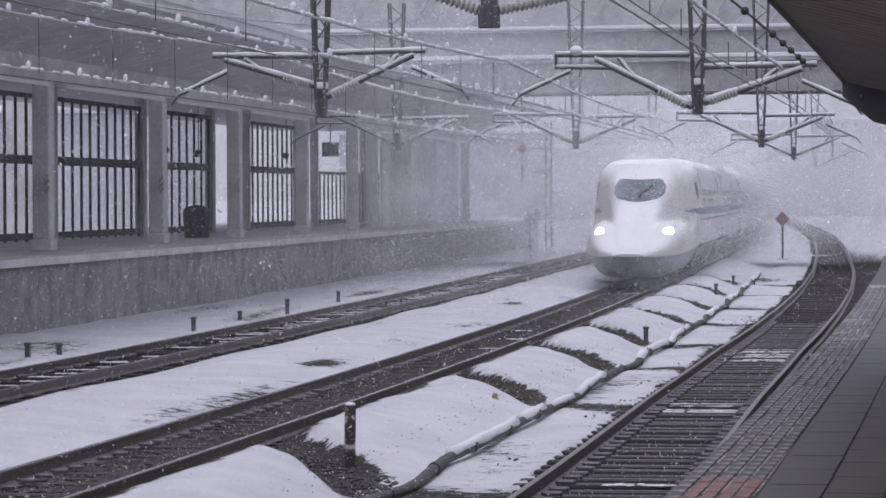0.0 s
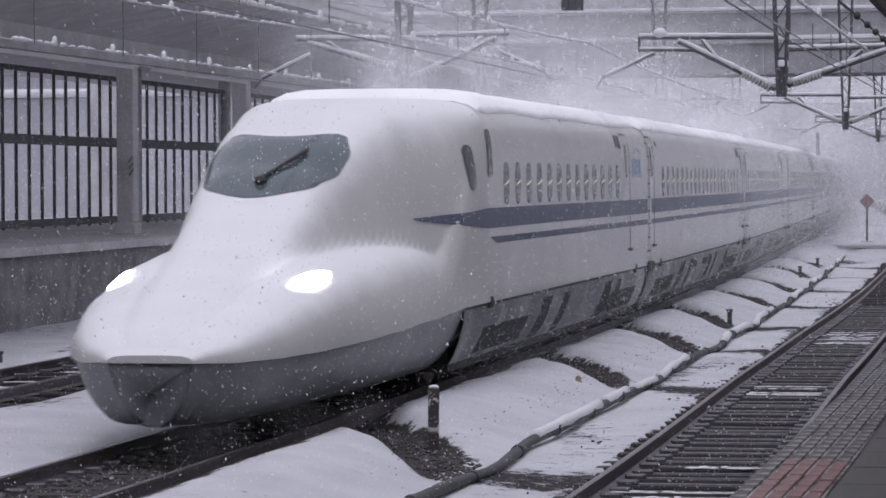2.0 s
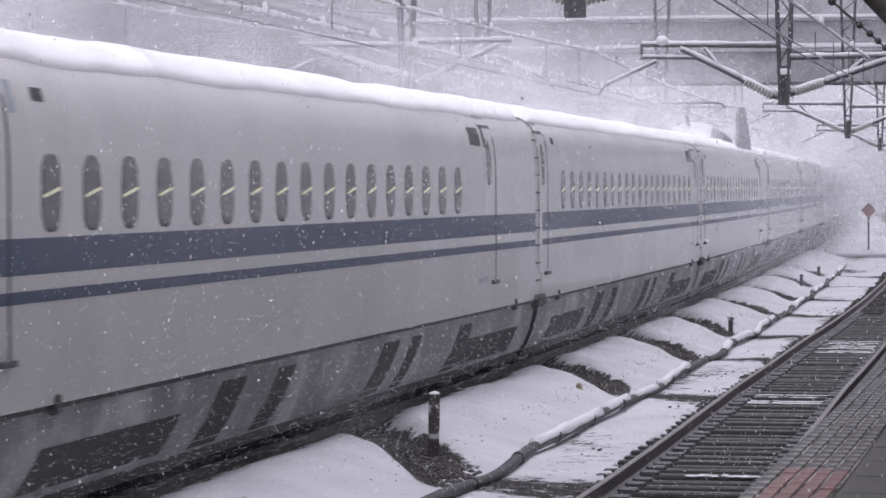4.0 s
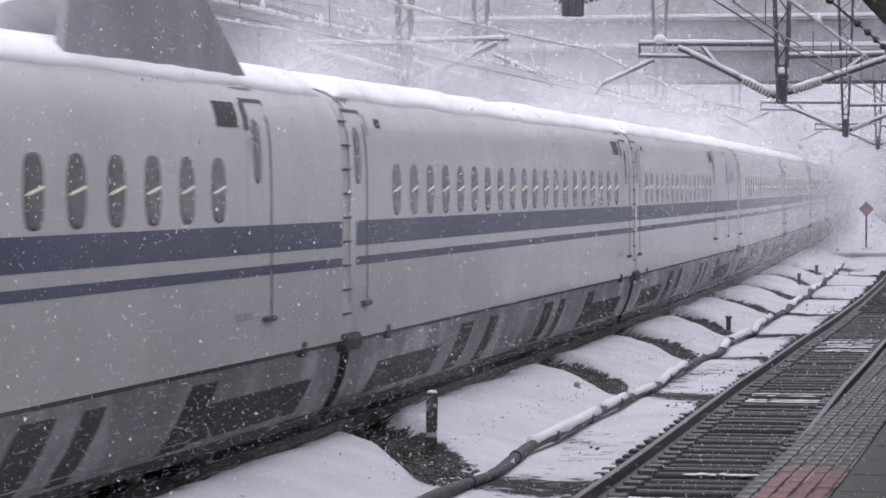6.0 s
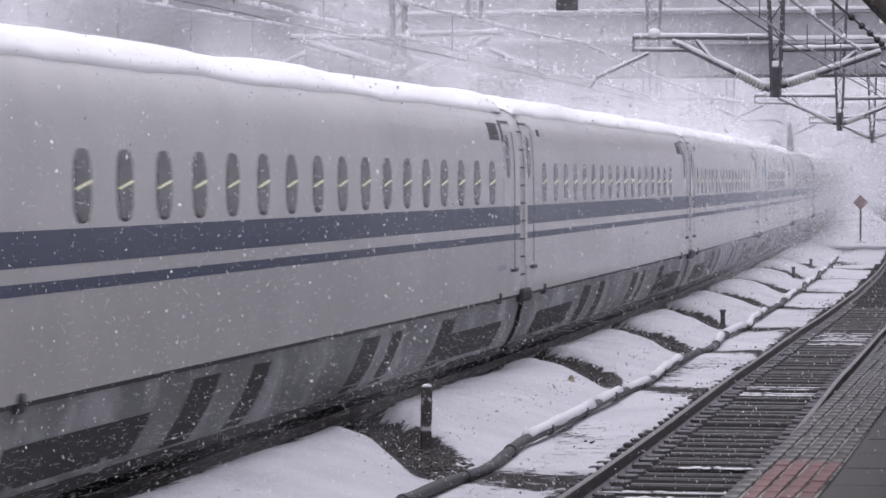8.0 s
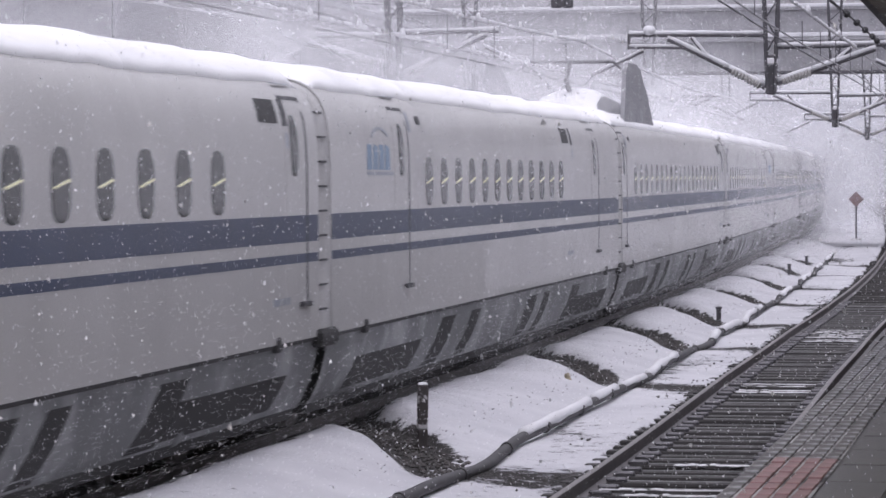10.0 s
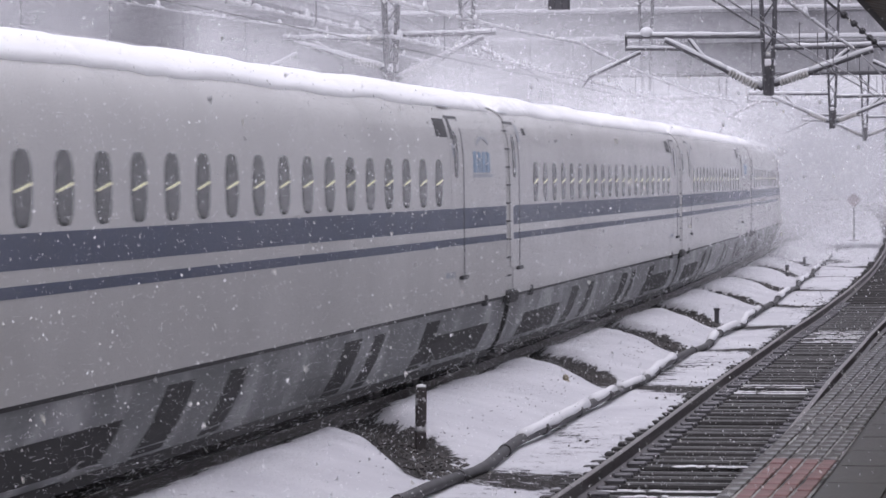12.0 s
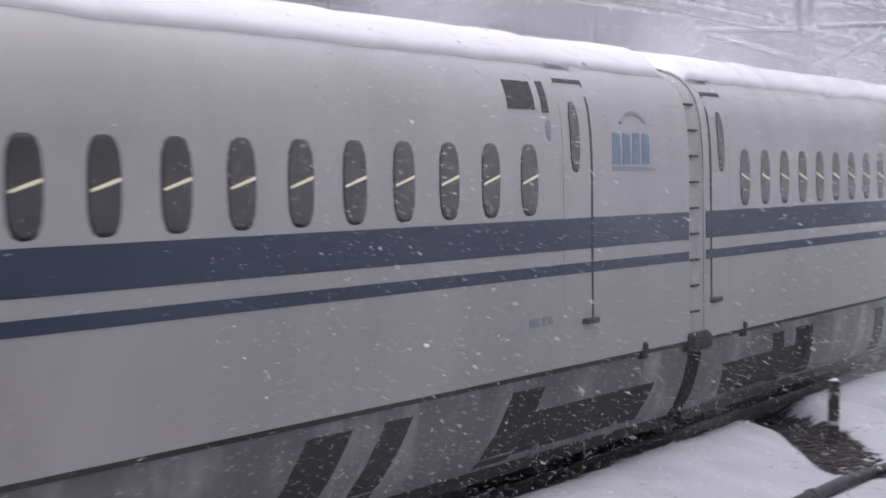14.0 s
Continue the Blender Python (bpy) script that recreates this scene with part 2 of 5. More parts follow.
def mist_mat():
    """Blown snow so fine that it shows as mist: white, see-through, thinning to nothing at each puff's rim."""
    m = bpy.data.materials.new("blown_snow_mist")
    m.use_nodes = True
    n, l = m.node_tree.nodes, m.node_tree.links
    n.clear()
    out = n.new("ShaderNodeOutputMaterial")
    clear, dif, tra = n.new("ShaderNodeBsdfTransparent"), n.new("ShaderNodeBsdfDiffuse"), n.new("ShaderNodeBsdfTranslucent")
    dif.inputs[0].default_value = tra.inputs[0].default_value = (0.92, 0.92, 0.94, 1)
    white, mix = n.new("ShaderNodeMixShader"), n.new("ShaderNodeMixShader")
    l.new(dif.outputs[0], white.inputs[1])
    l.new(tra.outputs[0], white.inputs[2])
    at = n.new("ShaderNodeAttribute")
    at.attribute_name = "soft"
    tc = n.new("ShaderNodeTexCoord")
    ns = n.new("ShaderNodeTexNoise")
    ns.inputs["Scale"].default_value, ns.inputs["Detail"].default_value = 0.9, 4.0
    l.new(tc.outputs["Object"], ns.inputs["Vector"])
    rg = n.new("ShaderNodeMapRange")
    rg.inputs["From Min"].default_value, rg.inputs["From Max"].default_value = 0.30, 0.72
    l.new(ns.outputs["Fac"], rg.inputs["Value"])
    mu = n.new("ShaderNodeMath")
    mu.operation = "MULTIPLY"
    l.new(at.outputs["Fac"], mu.inputs[0])
    l.new(rg.outputs[0], mu.inputs[1])
    l.new(mu.outputs[0], mix.inputs[0])
    l.new(clear.outputs[0], mix.inputs[1])
    l.new(white.outputs[0], mix.inputs[2])
    l.new(mix.outputs[0], out.inputs[0])
    return m


MIST = mist_mat()
scene.cycles.transparent_max_bounces = 160


# ---- mesh helpers ----
def mesh_ob(name, verts, faces, material, parent=None, label="", smooth=False, matrix=None):
    me = bpy.data.meshes.new(name)
    me.from_pydata([tuple(v) for v in verts], [], faces)
    if smooth:
        me.polygons.foreach_set("use_smooth", [True] * len(me.polygons))
    for one in material if isinstance(material, (list, tuple)) else [material]:
        me.materials.append(one)
    ob = new(name, me)
    if parent:
        ob.parent = parent
    if matrix is not None:
        ob.matrix_basis = matrix
    if label:
        ob["label"] = label
    return ob


def same(ob, parent, matrix):
    """Another object on the same mesh."""
    c = new(ob.name.split(".")[0], ob.data)
    c.parent = parent
    c.matrix_basis = matrix
    for key in ("label", "category", "group", "kind"):
        if key in ob:
            c[key] = ob[key]
    return c


def empty(name, matrix, label, category, group="", kind=""):
    ob = new(name)
    ob.matrix_basis = matrix
    return tagged(ob, label, category, group, kind)


class Build:
    """Collects boxes, tubes and lofts into one mesh."""

    def __init__(self):
        self.v, self.f = [], []

    def add(self, verts, faces):
        k = len(self.v)
        self.v += [tuple(v) for v in verts]
        self.f += [tuple(i + k for i in fc) for fc in faces]
        return self

    def box(self, x0, x1, y0, y1, z0, z1, b=0.0, m=None):
        """A box with its edges cut by b."""
        if b <= 0:
            vs = [(x, y, z) for z in (z0, z1) for y in (y0, y1) for x in (x0, x1)]
            fs = [(0, 2, 3, 1), (4, 5, 7, 6), (0, 1, 5, 4), (2, 6, 7, 3), (0, 4, 6, 2), (1, 3, 7, 5)]
        else:
            ring = lambda i, z: [(x0 + i + b, y0 + i, z), (x1 - i - b, y0 + i, z), (x1 - i, y0 + i + b, z), (x1 - i, y1 - i - b, z), (x1 - i - b, y1 - i, z), (x0 + i + b, y1 - i, z), (x0 + i, y1 - i - b, z), (x0 + i, y0 + i + b, z)]
            vs = ring(b * 0.7, z0) + ring(0, z0 + b) + ring(0, z1 - b) + ring(b * 0.7, z1)
            fs = [tuple(reversed(range(8))), tuple(range(24, 32))]
            for r in range(3):
                fs += [(r * 8 + i, r * 8 + (i + 1) % 8, r * 8 + 8 + (i + 1) % 8, r * 8 + 8 + i) for i in range(8)]
        if m is not None:
            vs = [m @ Vector(v) for v in vs]
        return self.add(vs, fs)

    def tube(self, a, b, r, r2=None, sides=8):
        a, b = Vector(a), Vector(b)
        r2 = r if r2 is None else r2
        d = (b - a).normalized()
        u = d.orthogonal().normalized()
        w = d.cross(u)
        vs = []
        for p, q in ((a, r), (b, r2)):
            vs += [p + (u * math.cos(6.28319 * i / sides) + w * math.sin(6.28319 * i / sides)) * q for i in range(sides)]
        fs = [(i, (i + 1) % sides, sides + (i + 1) % sides, sides + i) for i in range(sides)]
        fs += [tuple(reversed(range(sides))), tuple(range(sides, 2 * sides))]
        return self.add(vs, fs)

    def run(self, pts, r, sides=6, lumps=0.0, rng=None):
        """A tube along many points, its thickness uneven by lumps."""
        pts = [Vector(p) for p in pts]
        vs, fs = [], []
        for k, p in enumerate(pts):
            d = (pts[min(k + 1, len(pts) - 1)] - pts[max(k - 1, 0)]).normalized()
            u = d.cross(Vector((0, 0, 1))).normalized()
            w = u.cross(d)
            q = r * (1 + (rng.uniform(-lumps, lumps) if rng else 0))
            vs += [p + (u * math.cos(6.28319 * i / sides) + w * math.sin(6.28319 * i / sides)) * q for i in range(sides)]
        for k in range(len(pts) - 1):
            fs += [(k * sides + i, k * sides + (i + 1) % sides, k * sides + sides + (i + 1) % sides, k * sides + sides + i) for i in range(sides)]
        fs += [tuple(reversed(range(sides))), tuple(range(len(vs) - sides, len(vs)))]
        return self.add(vs, fs)

    def loft(self, rings, closed=False, caps=False):
        m = len(rings[0])
        vs = [p for ring in rings for p in ring]
        fs = []
        for k in range(len(rings) - 1):
            for i in range(m if closed else m - 1):
                j = (i + 1) % m
                fs.append((k * m + i, k * m + j, k * m + m + j, k * m + m + i))
        if caps:
            fs += [tuple(reversed(range(m))), tuple(range(len(vs) - m, len(vs)))]
        return self.add(vs, fs)

    def ball(self, c, rx, ry, rz, rows=4, cols=7):
        vs = [(c[0], c[1], c[2] - rz)]
        for i in range(1, rows):
            a = math.pi * i / rows
            vs += [(c[0] + rx * math.sin(a) * math.cos(6.28319 * j / cols), c[1] + ry * math.sin(a) * math.sin(6.28319 * j / cols), c[2] - rz * math.cos(a)) for j in range(cols)]
        vs.append((c[0], c[1], c[2] + rz))
        fs = [(0, 1 + (j + 1) % cols, 1 + j) for j in range(cols)]
        for i in range(rows - 2):
            fs += [(1 + i * cols + j, 1 + i * cols + (j + 1) % cols, 1 + (i + 1) * cols + (j + 1) % cols, 1 + (i + 1) * cols + j) for j in range(cols)]
        last = len(vs) - 1
        fs += [(last - cols + j, last - cols + (j + 1) % cols, last) for j in range(cols)]
        return self.add(vs, fs)

    def ribbed(self, a, b, count, r1, r2, sides=10):
        """One turned body with ribs, as an insulator has."""
        a, b = Vector(a), Vector(b)
        d = (b - a).normalized()
        u = d.orthogonal().normalized()
        w = d.cross(u)
        rings = []
        for i in range(count * 3 + 1):
            r = (r2, r1, r1 * 0.8)[i % 3] if i < count * 3 else r2
            p = a.lerp(b, i / (count * 3))
            rings.append([p + (u * math.cos(6.28319 * j / sides) + w * math.sin(6.28319 * j / sides)) * r for j in range(sides)])
        return self.loft(rings, closed=True, caps=True)

    def done(self, name, material, parent=None, label="", smooth=False, matrix=None):
        return mesh_ob(name, self.v, self.f, material, parent, label, smooth, matrix)


def lerp_table(table, s):
    if s <= table[0][0]:
        return table[0][1]
    for (a, va), (b, vb) in zip(table, table[1:]):
        if s <= b:
            k = (s - a) / (b - a)
            k = k * k * (3 - 2 * k) * 0.35 + k * 0.65
            return va + (vb - va) * k
    (a, va), (b, vb) = table[-2:]
    return vb + (vb - va) / (b - a) * (s - b)


MAIN, THIRD = 9.2, 14.7
NEAR_TABLE = [(-60, 3.3), (0, 3.48), (29, 3.67), (45, 3.825), (57, 3.80), (70, 3.64), (82, 3.50), (100, 3.30), (120, 3.18), (165, 3.22), (214, 3.3), (290, 3.9), (420, 4.2)]
EDGE_TABLE = [(-60, 1.64), (16, 1.655), (26, 1.68), (39, 1.72), (54, 1.765), (80, 1.72)]


def near_n(s):
    return lerp_table(NEAR_TABLE, s)


def tip_at(t):
    """Where along the line the train's nose is."""
    if t <= 3.0:
        return 98.9 - 32.9 * t
    if t <= 12.5:
        return -31.42 * (t - 3.0)
    k = t - 12.5
    return -298.5 - 31.6 * k - 0.33 * k * k


# ---- ground and tracks ----
def ground():
    """One sheet of snow that reaches the horizon; a bank between the tracks cut by slanting trenches."""
    ss = [-80, -40, -10, 10, 20] + [26 + i * 0.25 for i in range(200)] + [76 + i * 0.5 for i in range(100)] + [126 + i * 4 for i in range(30)] + [260, 300, 380, 500, 800, 1500, 3000]
    ns = [-2500, -600, -200, -80, -30, -12, -6, -2, 0, 1.2, 2] + [2.6 + 0.12 * i for i in range(122)] + [17.4 + 0.4 * i for i in range(9)] + [22, 26, 34, 50, 90, 200, 600, 2500]
    vs, fs, bare = [], [], []

    def rise(s, n):
        """Height and bareness of the ground."""
        z, q = -0.20, 0.0
        near = near_n(s)
        wide = noise.noise((s * 0.35, n * 0.9, 0))
        if abs(n - near) < 1.05:
            z -= 0.11
            q = 1.0 - 0.75 * max(0.0, min(1.0, noise.noise((s * 0.16, n * 0.25, 31)) * 3.0 - 0.6))
        elif 1.0 < n < near:
            q = 0.9
        if abs(n - MAIN) < 1.75:
            d = abs(n - MAIN + 0.1)
            q = max(q, 1.0 if d < 0.88 else 1.0 - (d - 0.88) / (0.35 if n > MAIN else 0.7))
            z += 0.03 * max(0, 1 - d) + 0.02 * noise.noise((s * 2, n * 3, 17))
        if abs(n - THIRD) < 1.4:
            d = abs(n - THIRD + 0.15)
            q = max(q, 1.0 if d < 0.80 else 1.0 - (d - 0.80) / 0.3)
        if s < 135 and 5.95 < n < 8.35:
            u = (n - 5.95) / 2.4
            ridge = 0.33 * math.sin(math.pi * u ** 1.5) ** 0.75
            cut = trench(s, n)
            z += ridge * (1 - 0.72 * cut) + 0.05 * wide + 0.02 * noise.noise((s * 1.5, n * 3, 8))
            q = max(q, cut * 1.05 * min(1.0, u * 4))
        elif s < 135 and near + 0.95 < n <= 5.95:
            z += 0.05 + 0.06 * wide
            q = max(q, 0.20 + 0.60 * noise.noise((s * 0.22, n * 0.8, 21)) + 0.25 * max(0, 1 - (n - near - 0.95) / 0.3))
            for c in TRENCHES:
                d = abs(s - c + 2.6 - (n - 5.95) * 0.3)
                q = max(q, 0.80 - 0.42 * d)
        elif abs(n - 11.9) < 1.9:
            u = abs(n - 11.9) / 1.9
            z += 0.20 * (1 - u ** 2) + 0.06 * noise.noise((s * 0.18, n * 0.5, 3))
            q = max(q, 0.22 + 0.5 * noise.noise((s * 0.25, n * 0.9, 12)) - 0.2 * (1 - u))
            for cs, cn in ((54, 11.0), (83, 11.2)):
                q = max(q, 0.85 - math.hypot((s - cs) * 0.35, (n - cn) * 1.3))
        elif n > THIRD + 1.2 and n < 21:
            z += 0.05 + 0.16 * max(0.0, noise.noise((s * 0.12, n * 0.5, 7))) + 0.05 * noise.noise((s * 0.6, n * 1.5, 2))
            q = max(q, 0.15 + 0.6 * noise.noise((s * 0.14, n * 0.8, 15)))
        if s > 135:
            q *= max(0.0, 1 - (s - 135) / 60) if abs(n - near) > 1.1 and abs(n - MAIN) > 1.1 else 0.8
        return z, q

    for s in ss:
        for n in ns:
            z, q = rise(s, n)
            flat = abs(n) < 300 and s < 600
            vs.append(spot(s, n, z) if flat else Vector((-n, s, -0.20)))
            bare.append(max(0.0, min(1.0, q)) if flat else 0.0)
    m = len(ns)
    for i in range(len(ss) - 1):
        for j in range(m - 1):
            fs.append((i * m + j, i * m + m + j, i * m + m + j + 1, i * m + j + 1))
    ob = mesh_ob("ground", vs, fs, GROUND, smooth=True)
    ob.data.attributes.new("bare", "FLOAT", "POINT").data.foreach_set("value", bare)
    tagged(ob, "snow-covered ground with dark ballast along the tracks", "ground", kind="structure")


TRENCHES = [33.7, 47.2, 56.7, 65.2, 76.0, 86.0, 97.0, 108.0]


def trench(s, n):
    """1 in the slanting trenches that cut the snow bank."""
    best = 0.0
    for c in TRENCHES:
        d = s - (c + (n - 7.0) * 2.1) + 0.35 * noise.noise((s * 0.7, n * 1.5, c))
        best = max(best, 1 - min(1.0, max(0.0, (abs(d) - 0.72 - c * 0.004) / 0.7)))
    return best


def rail_line(offset, s0, s1, name, step, head=None):
    """A rail with foot, web and head that follows the line."""
    prof = [(-0.07, -0.17), (-0.07, -0.155), (-0.012, -0.13), (-0.012, -0.045), (-0.034, -0.035), (-0.034, -0.004), (-0.026, 0.0), (0.026, 0.0), (0.034, -0.004), (0.034, -0.035), (0.012, -0.045), (0.012, -0.13), (0.07, -0.155), (0.07, -0.17)]
    rings = []
    s = s0
    while s <= s1:
        n = offset(s)
        rings.append([spot(s, n + a, z) for a, z in prof])
        s += step
    b = Build().loft(rings, closed=True, caps=True)
    ob = b.done(name, [RAIL, head or RAIL_TOP])
    m = len(prof)
    ob.data.polygons.foreach_set("material_index", [1 if i < (len(rings) - 1) * m and i % m in (6,) else 0 for i in range(len(ob.data.polygons))])
    tagged(ob, "wet steel rail with a worn bright head", "rail", "rails of the station tracks", "structure")


def sleepers(offset, s0, s1, pitch, width, material, name, label, high, snow_part, seed, drifts=()):
    rng = random.Random(seed)
    root = empty(name, Matrix(), label, "railway track", "tracks of the station", "structure")
    proto = Build().box(-width, width, -0.12, 0.12, -0.2, 0.0, 0.025).done("sleeper", [material, SLEEPER_TOP], root)
    # top face gets the lighter, sky-lit colour
    proto.data.polygons[1].material_index = 1
    lumps = Build()
    for i in range(9):
        lumps.ball((-0.32 + 0.08 * i, rng.uniform(-0.05, 0.05), 0.0), rng.uniform(0.04, 0.08), rng.uniform(0.03, 0.07), rng.uniform(0.012, 0.026), 4, 7)
    cap = lumps.done("snow_patch", SNOW, root, smooth=True)
    clip = Build().box(-0.1, 0.1, -0.06, 0.06, -0.02, 0.045, 0.015).done("rail_clip", STEEL_DARK, root)
    strip = None
    if name == "near_track":
        strip = Build().box(-0.66, 0.66, -0.035, 0.03, -0.01, 0.012, 0.006).done("slush_streak", SLUSH, root)
    s = s0
    count = 0
    while s < s1:
        n = offset(s)
        m = Matrix.Translation(spot(s, n, high + rng.uniform(-0.012, 0.012))) @ pose(0, 0, 0, 0, 0, turn_at(s) + rng.uniform(-1, 1))
        if count == 0:
            proto.matrix_basis = m
        else:
            same(proto, root, m)
        if strip and s < 74:
            ms = m @ Matrix.LocRotScale((0, 0.02 + rng.uniform(-0.03, 0.03), 0), None, (1, rng.uniform(0.7, 1.8), 1))
            if count == 0:
                strip.matrix_basis = ms
            else:
                same(strip, root, ms)
        if s < 75:
            for side in (-0.6, 0.6):
                mc = m @ pose(side, 0, 0)
                if count == 0 and side == -0.6:
                    clip.matrix_basis = mc
                else:
                    same(clip, root, mc)
        if count == 0:
            cap.matrix_basis = m @ pose(-0.2, 0, 0)
        elif any(a < s < b for a, b in drifts):
            same(cap, root, m @ Matrix.LocRotScale((rng.uniform(0.0, 0.3), rng.uniform(-0.03, 0.03), 0), None, (rng.uniform(1.2, 2.2), rng.uniform(0.7, 1.0), rng.uniform(0.5, 1.0))))
        elif rng.random() < snow_part:
            same(cap, root, m @ Matrix.LocRotScale((rng.uniform(-0.35, 0.35), rng.uniform(-0.03, 0.03), 0), None, (rng.uniform(0.5, 1.5), rng.uniform(0.5, 1.1), rng.uniform(0.5, 1.2))))
        count += 1
        s += pitch * (1 + rng.uniform(-0.04, 0.04))


ground()
for off, tag in ((lambda s: MAIN - 0.72, "m"), (lambda s: MAIN + 0.72, "m"), (lambda s: THIRD - 0.72, "t"), (lambda s: THIRD + 0.72, "t")):
    rail_line(off, -20, 330, "rail", 5.0)
for side in (-0.75, 0.75):
    rail_line(lambda s, q=side: near_n(s) + q, -20, 330, "rail", 2.5, DULL_HEAD)


# ---- the camera's own platform ----
def own_platform():
    rings = []
    edge = lambda s: lerp_table(EDGE_TABLE, s)
    s = -30.0
    while s <= 78:
        e = edge(s)
        rings.append([spot(s, e - 8, 1.30), spot(s, e, 1.30), spot(s, e, 1.16), spot(s, e - 0.25, 1.14), spot(s, e - 0.25, -0.4), spot(s, e - 8, -0.4)])
        s += 3.0
    ob = Build().loft(rings, closed=True, caps=True).done("own_platform", PAVING)
    tagged(ob, "wet concrete platform slab along the near track", "platform", kind="structure")
    # edge tiles in narrow rows along the edge with snow left in the joints, then large paving slabs
    root = empty("platform_paving", Matrix(), "wet platform paving with snow-dusted edge tiles", "paving", kind="structure")
    tile = Build().box(-0.033, 0.033, -0.125, 0.125, 0.0, 0.014, 0.004).done("edge_tile", TACTILE, root)
    red = Build().box(-0.033, 0.033, -0.125, 0.125, 0.0, 0.0145, 0.004).done("red_edge_tile", TACTILE_RED, root)
    slab = Build().box(-0.142, 0.142, -0.44, 0.44, 0.0, 0.010, 0.004).done("paving_slab", PAVING, root)
    bed = []
    for k in range(40):
        q = 13.0 + k * 1.0
        bed.append([spot(q, edge(q) - 0.01, 1.307), spot(q, edge(q) - 0.43 + 0.0045 * max(0.0, q - 16), 1.307)])
    Build().loft(bed).done("joint_snow", TILE_SNOW, root, "thin snow left in the tile joints")
    rng = random.Random(8)
    used = {id(tile): 0, id(red): 0, id(slab): 0}

    def put(ob, m):
        if used[id(ob)] == 0:
            ob.matrix_basis = m
        else:
            same(ob, root, m)
        used[id(ob)] += 1

    s = 13.6
    rest = Build()
    while s < 51:
        for c in range(5):
            n = edge(s) - 0.05 - c * 0.0825
            at = Matrix.Translation(spot(s, n, 1.302 + rng.uniform(-0.004, 0.003))) @ pose(0, 0, 0, 0, 0, turn_at(s))
            if s < 29:
                put(red if s < 16.6 and c in (1, 2, 3, 4) else tile, at)
            else:
                rest.box(-0.033, 0.033, -0.125, 0.125, 0.0, 0.014, 0.004, at)
        s += 0.275
    tagged(rest.done("far_edge_tiles", TACTILE, root), kind="stuff")
    s = 13.0
    while s < 46:
        for c in range(4):
            n = edge(s) - 0.60 - c * 0.295
            put(slab, Matrix.Translation(spot(s + (0.45 if c % 2 else 0), n, 1.302 + rng.uniform(0, 0.002))) @ pose(0, 0, 0, 0, 0, turn_at(s)))
        s += 0.90


own_platform()


def own_canopy():
    """The roof over the camera's platform: ribs run across a soffit that falls away from the track; its end is in view."""
    root = empty("platform_canopy", Matrix(), "brown-grey ribbed platform canopy with a dark end fascia", "canopy", kind="structure")
    eave = lambda s: 4.15 - 0.0045 * max(0.0, s) - 0.00015 * max(0.0, s) ** 2
    drop = lambda n: 0.24 * (1.45 - max(n, -0.6)) + 0.03 * max(0.0, -0.6 - n)
    ns = [1.45, 1.2, 0.6, 0.0, -0.6, -3.0, -8.0]
    rings, s, k = [], -12.0, 0
    while s <= 31.2:
        for ds, w in ((0.0, 0.0), (0.16, 0.0), (0.20, -0.045), (0.30, -0.045)):
            rings.append([spot(s + ds, n, eave(s) - drop(n) + w) for n in ns])
        s += 0.36
    Build().loft(rings).done("soffit", CORRUGATED, root)
    Build().loft([[spot(s, 1.43, eave(s) - 0.02), spot(s, 1.49, eave(s) - 0.05), spot(s, 1.49, eave(s) + 0.24), spot(s, -8, eave(s) + 0.75), spot(s, -8, eave(s) + 0.6), spot(s, 1.43, eave(s) + 0.12)] for s in [-12 + 3 * q for q in range(15)] + [31.4]], closed=True, caps=True).done("roof_sheet", STEEL_DARK, root)
    Build().loft([[spot(31.4, n, eave(31.4) - drop(n) - 0.36 * min(1.0, (1.62 - n) * 4)) for n in (1.49, 1.2, 0.6, -8)], [spot(31.4, n, eave(31.4) + 0.25) for n in (1.49, 1.2, 0.6, -8)], [spot(31.6, n, eave(31.4) + 0.25) for n in (1.49, 1.2, 0.6, -8)], [spot(31.6, n, eave(31.4) - drop(n) - 0.36 * min(1.0, (1.62 - n) * 4)) for n in (1.49, 1.2, 0.6, -8)]]).done("end_fascia", STEEL_DARK, root)
    for s in (2, 12, 22):
        Build().tube(spot(s, -3.5, 1.24), spot(s, -3.5, 4.2), 0.12, sides=12).done("column", STEEL_GREY, root)


own_canopy()


# ---- the station platform across the tracks ----
FAR_EDGE = 20.0


def far_platform():
    rings = []
    for i in range(30):
        s = 20 + i * 5.7
        rings.append([spot(s, FAR_EDGE, -0.4), spot(s, FAR_EDGE, 1.28), spot(s, FAR_EDGE - 0.12, 1.28), spot(s, FAR_EDGE - 0.12, 1.45), spot(s, FAR_EDGE + 14, 1.45), spot(s, FAR_EDGE + 14, -0.4)])
    ob = Build().loft(rings, closed=True, caps=True).done("far_platform", [DARK_WALL, CONCRETE])
    m = 6
    ob.data.polygons.foreach_set("material_index", [1 if i < 29 * m and i % m in (1, 2, 3) else 0 for i in range(len(ob.data.polygons))])
    tagged(ob, "dark stained concrete platform wall with a pale coping", "platform", kind="structure")


far_platform()


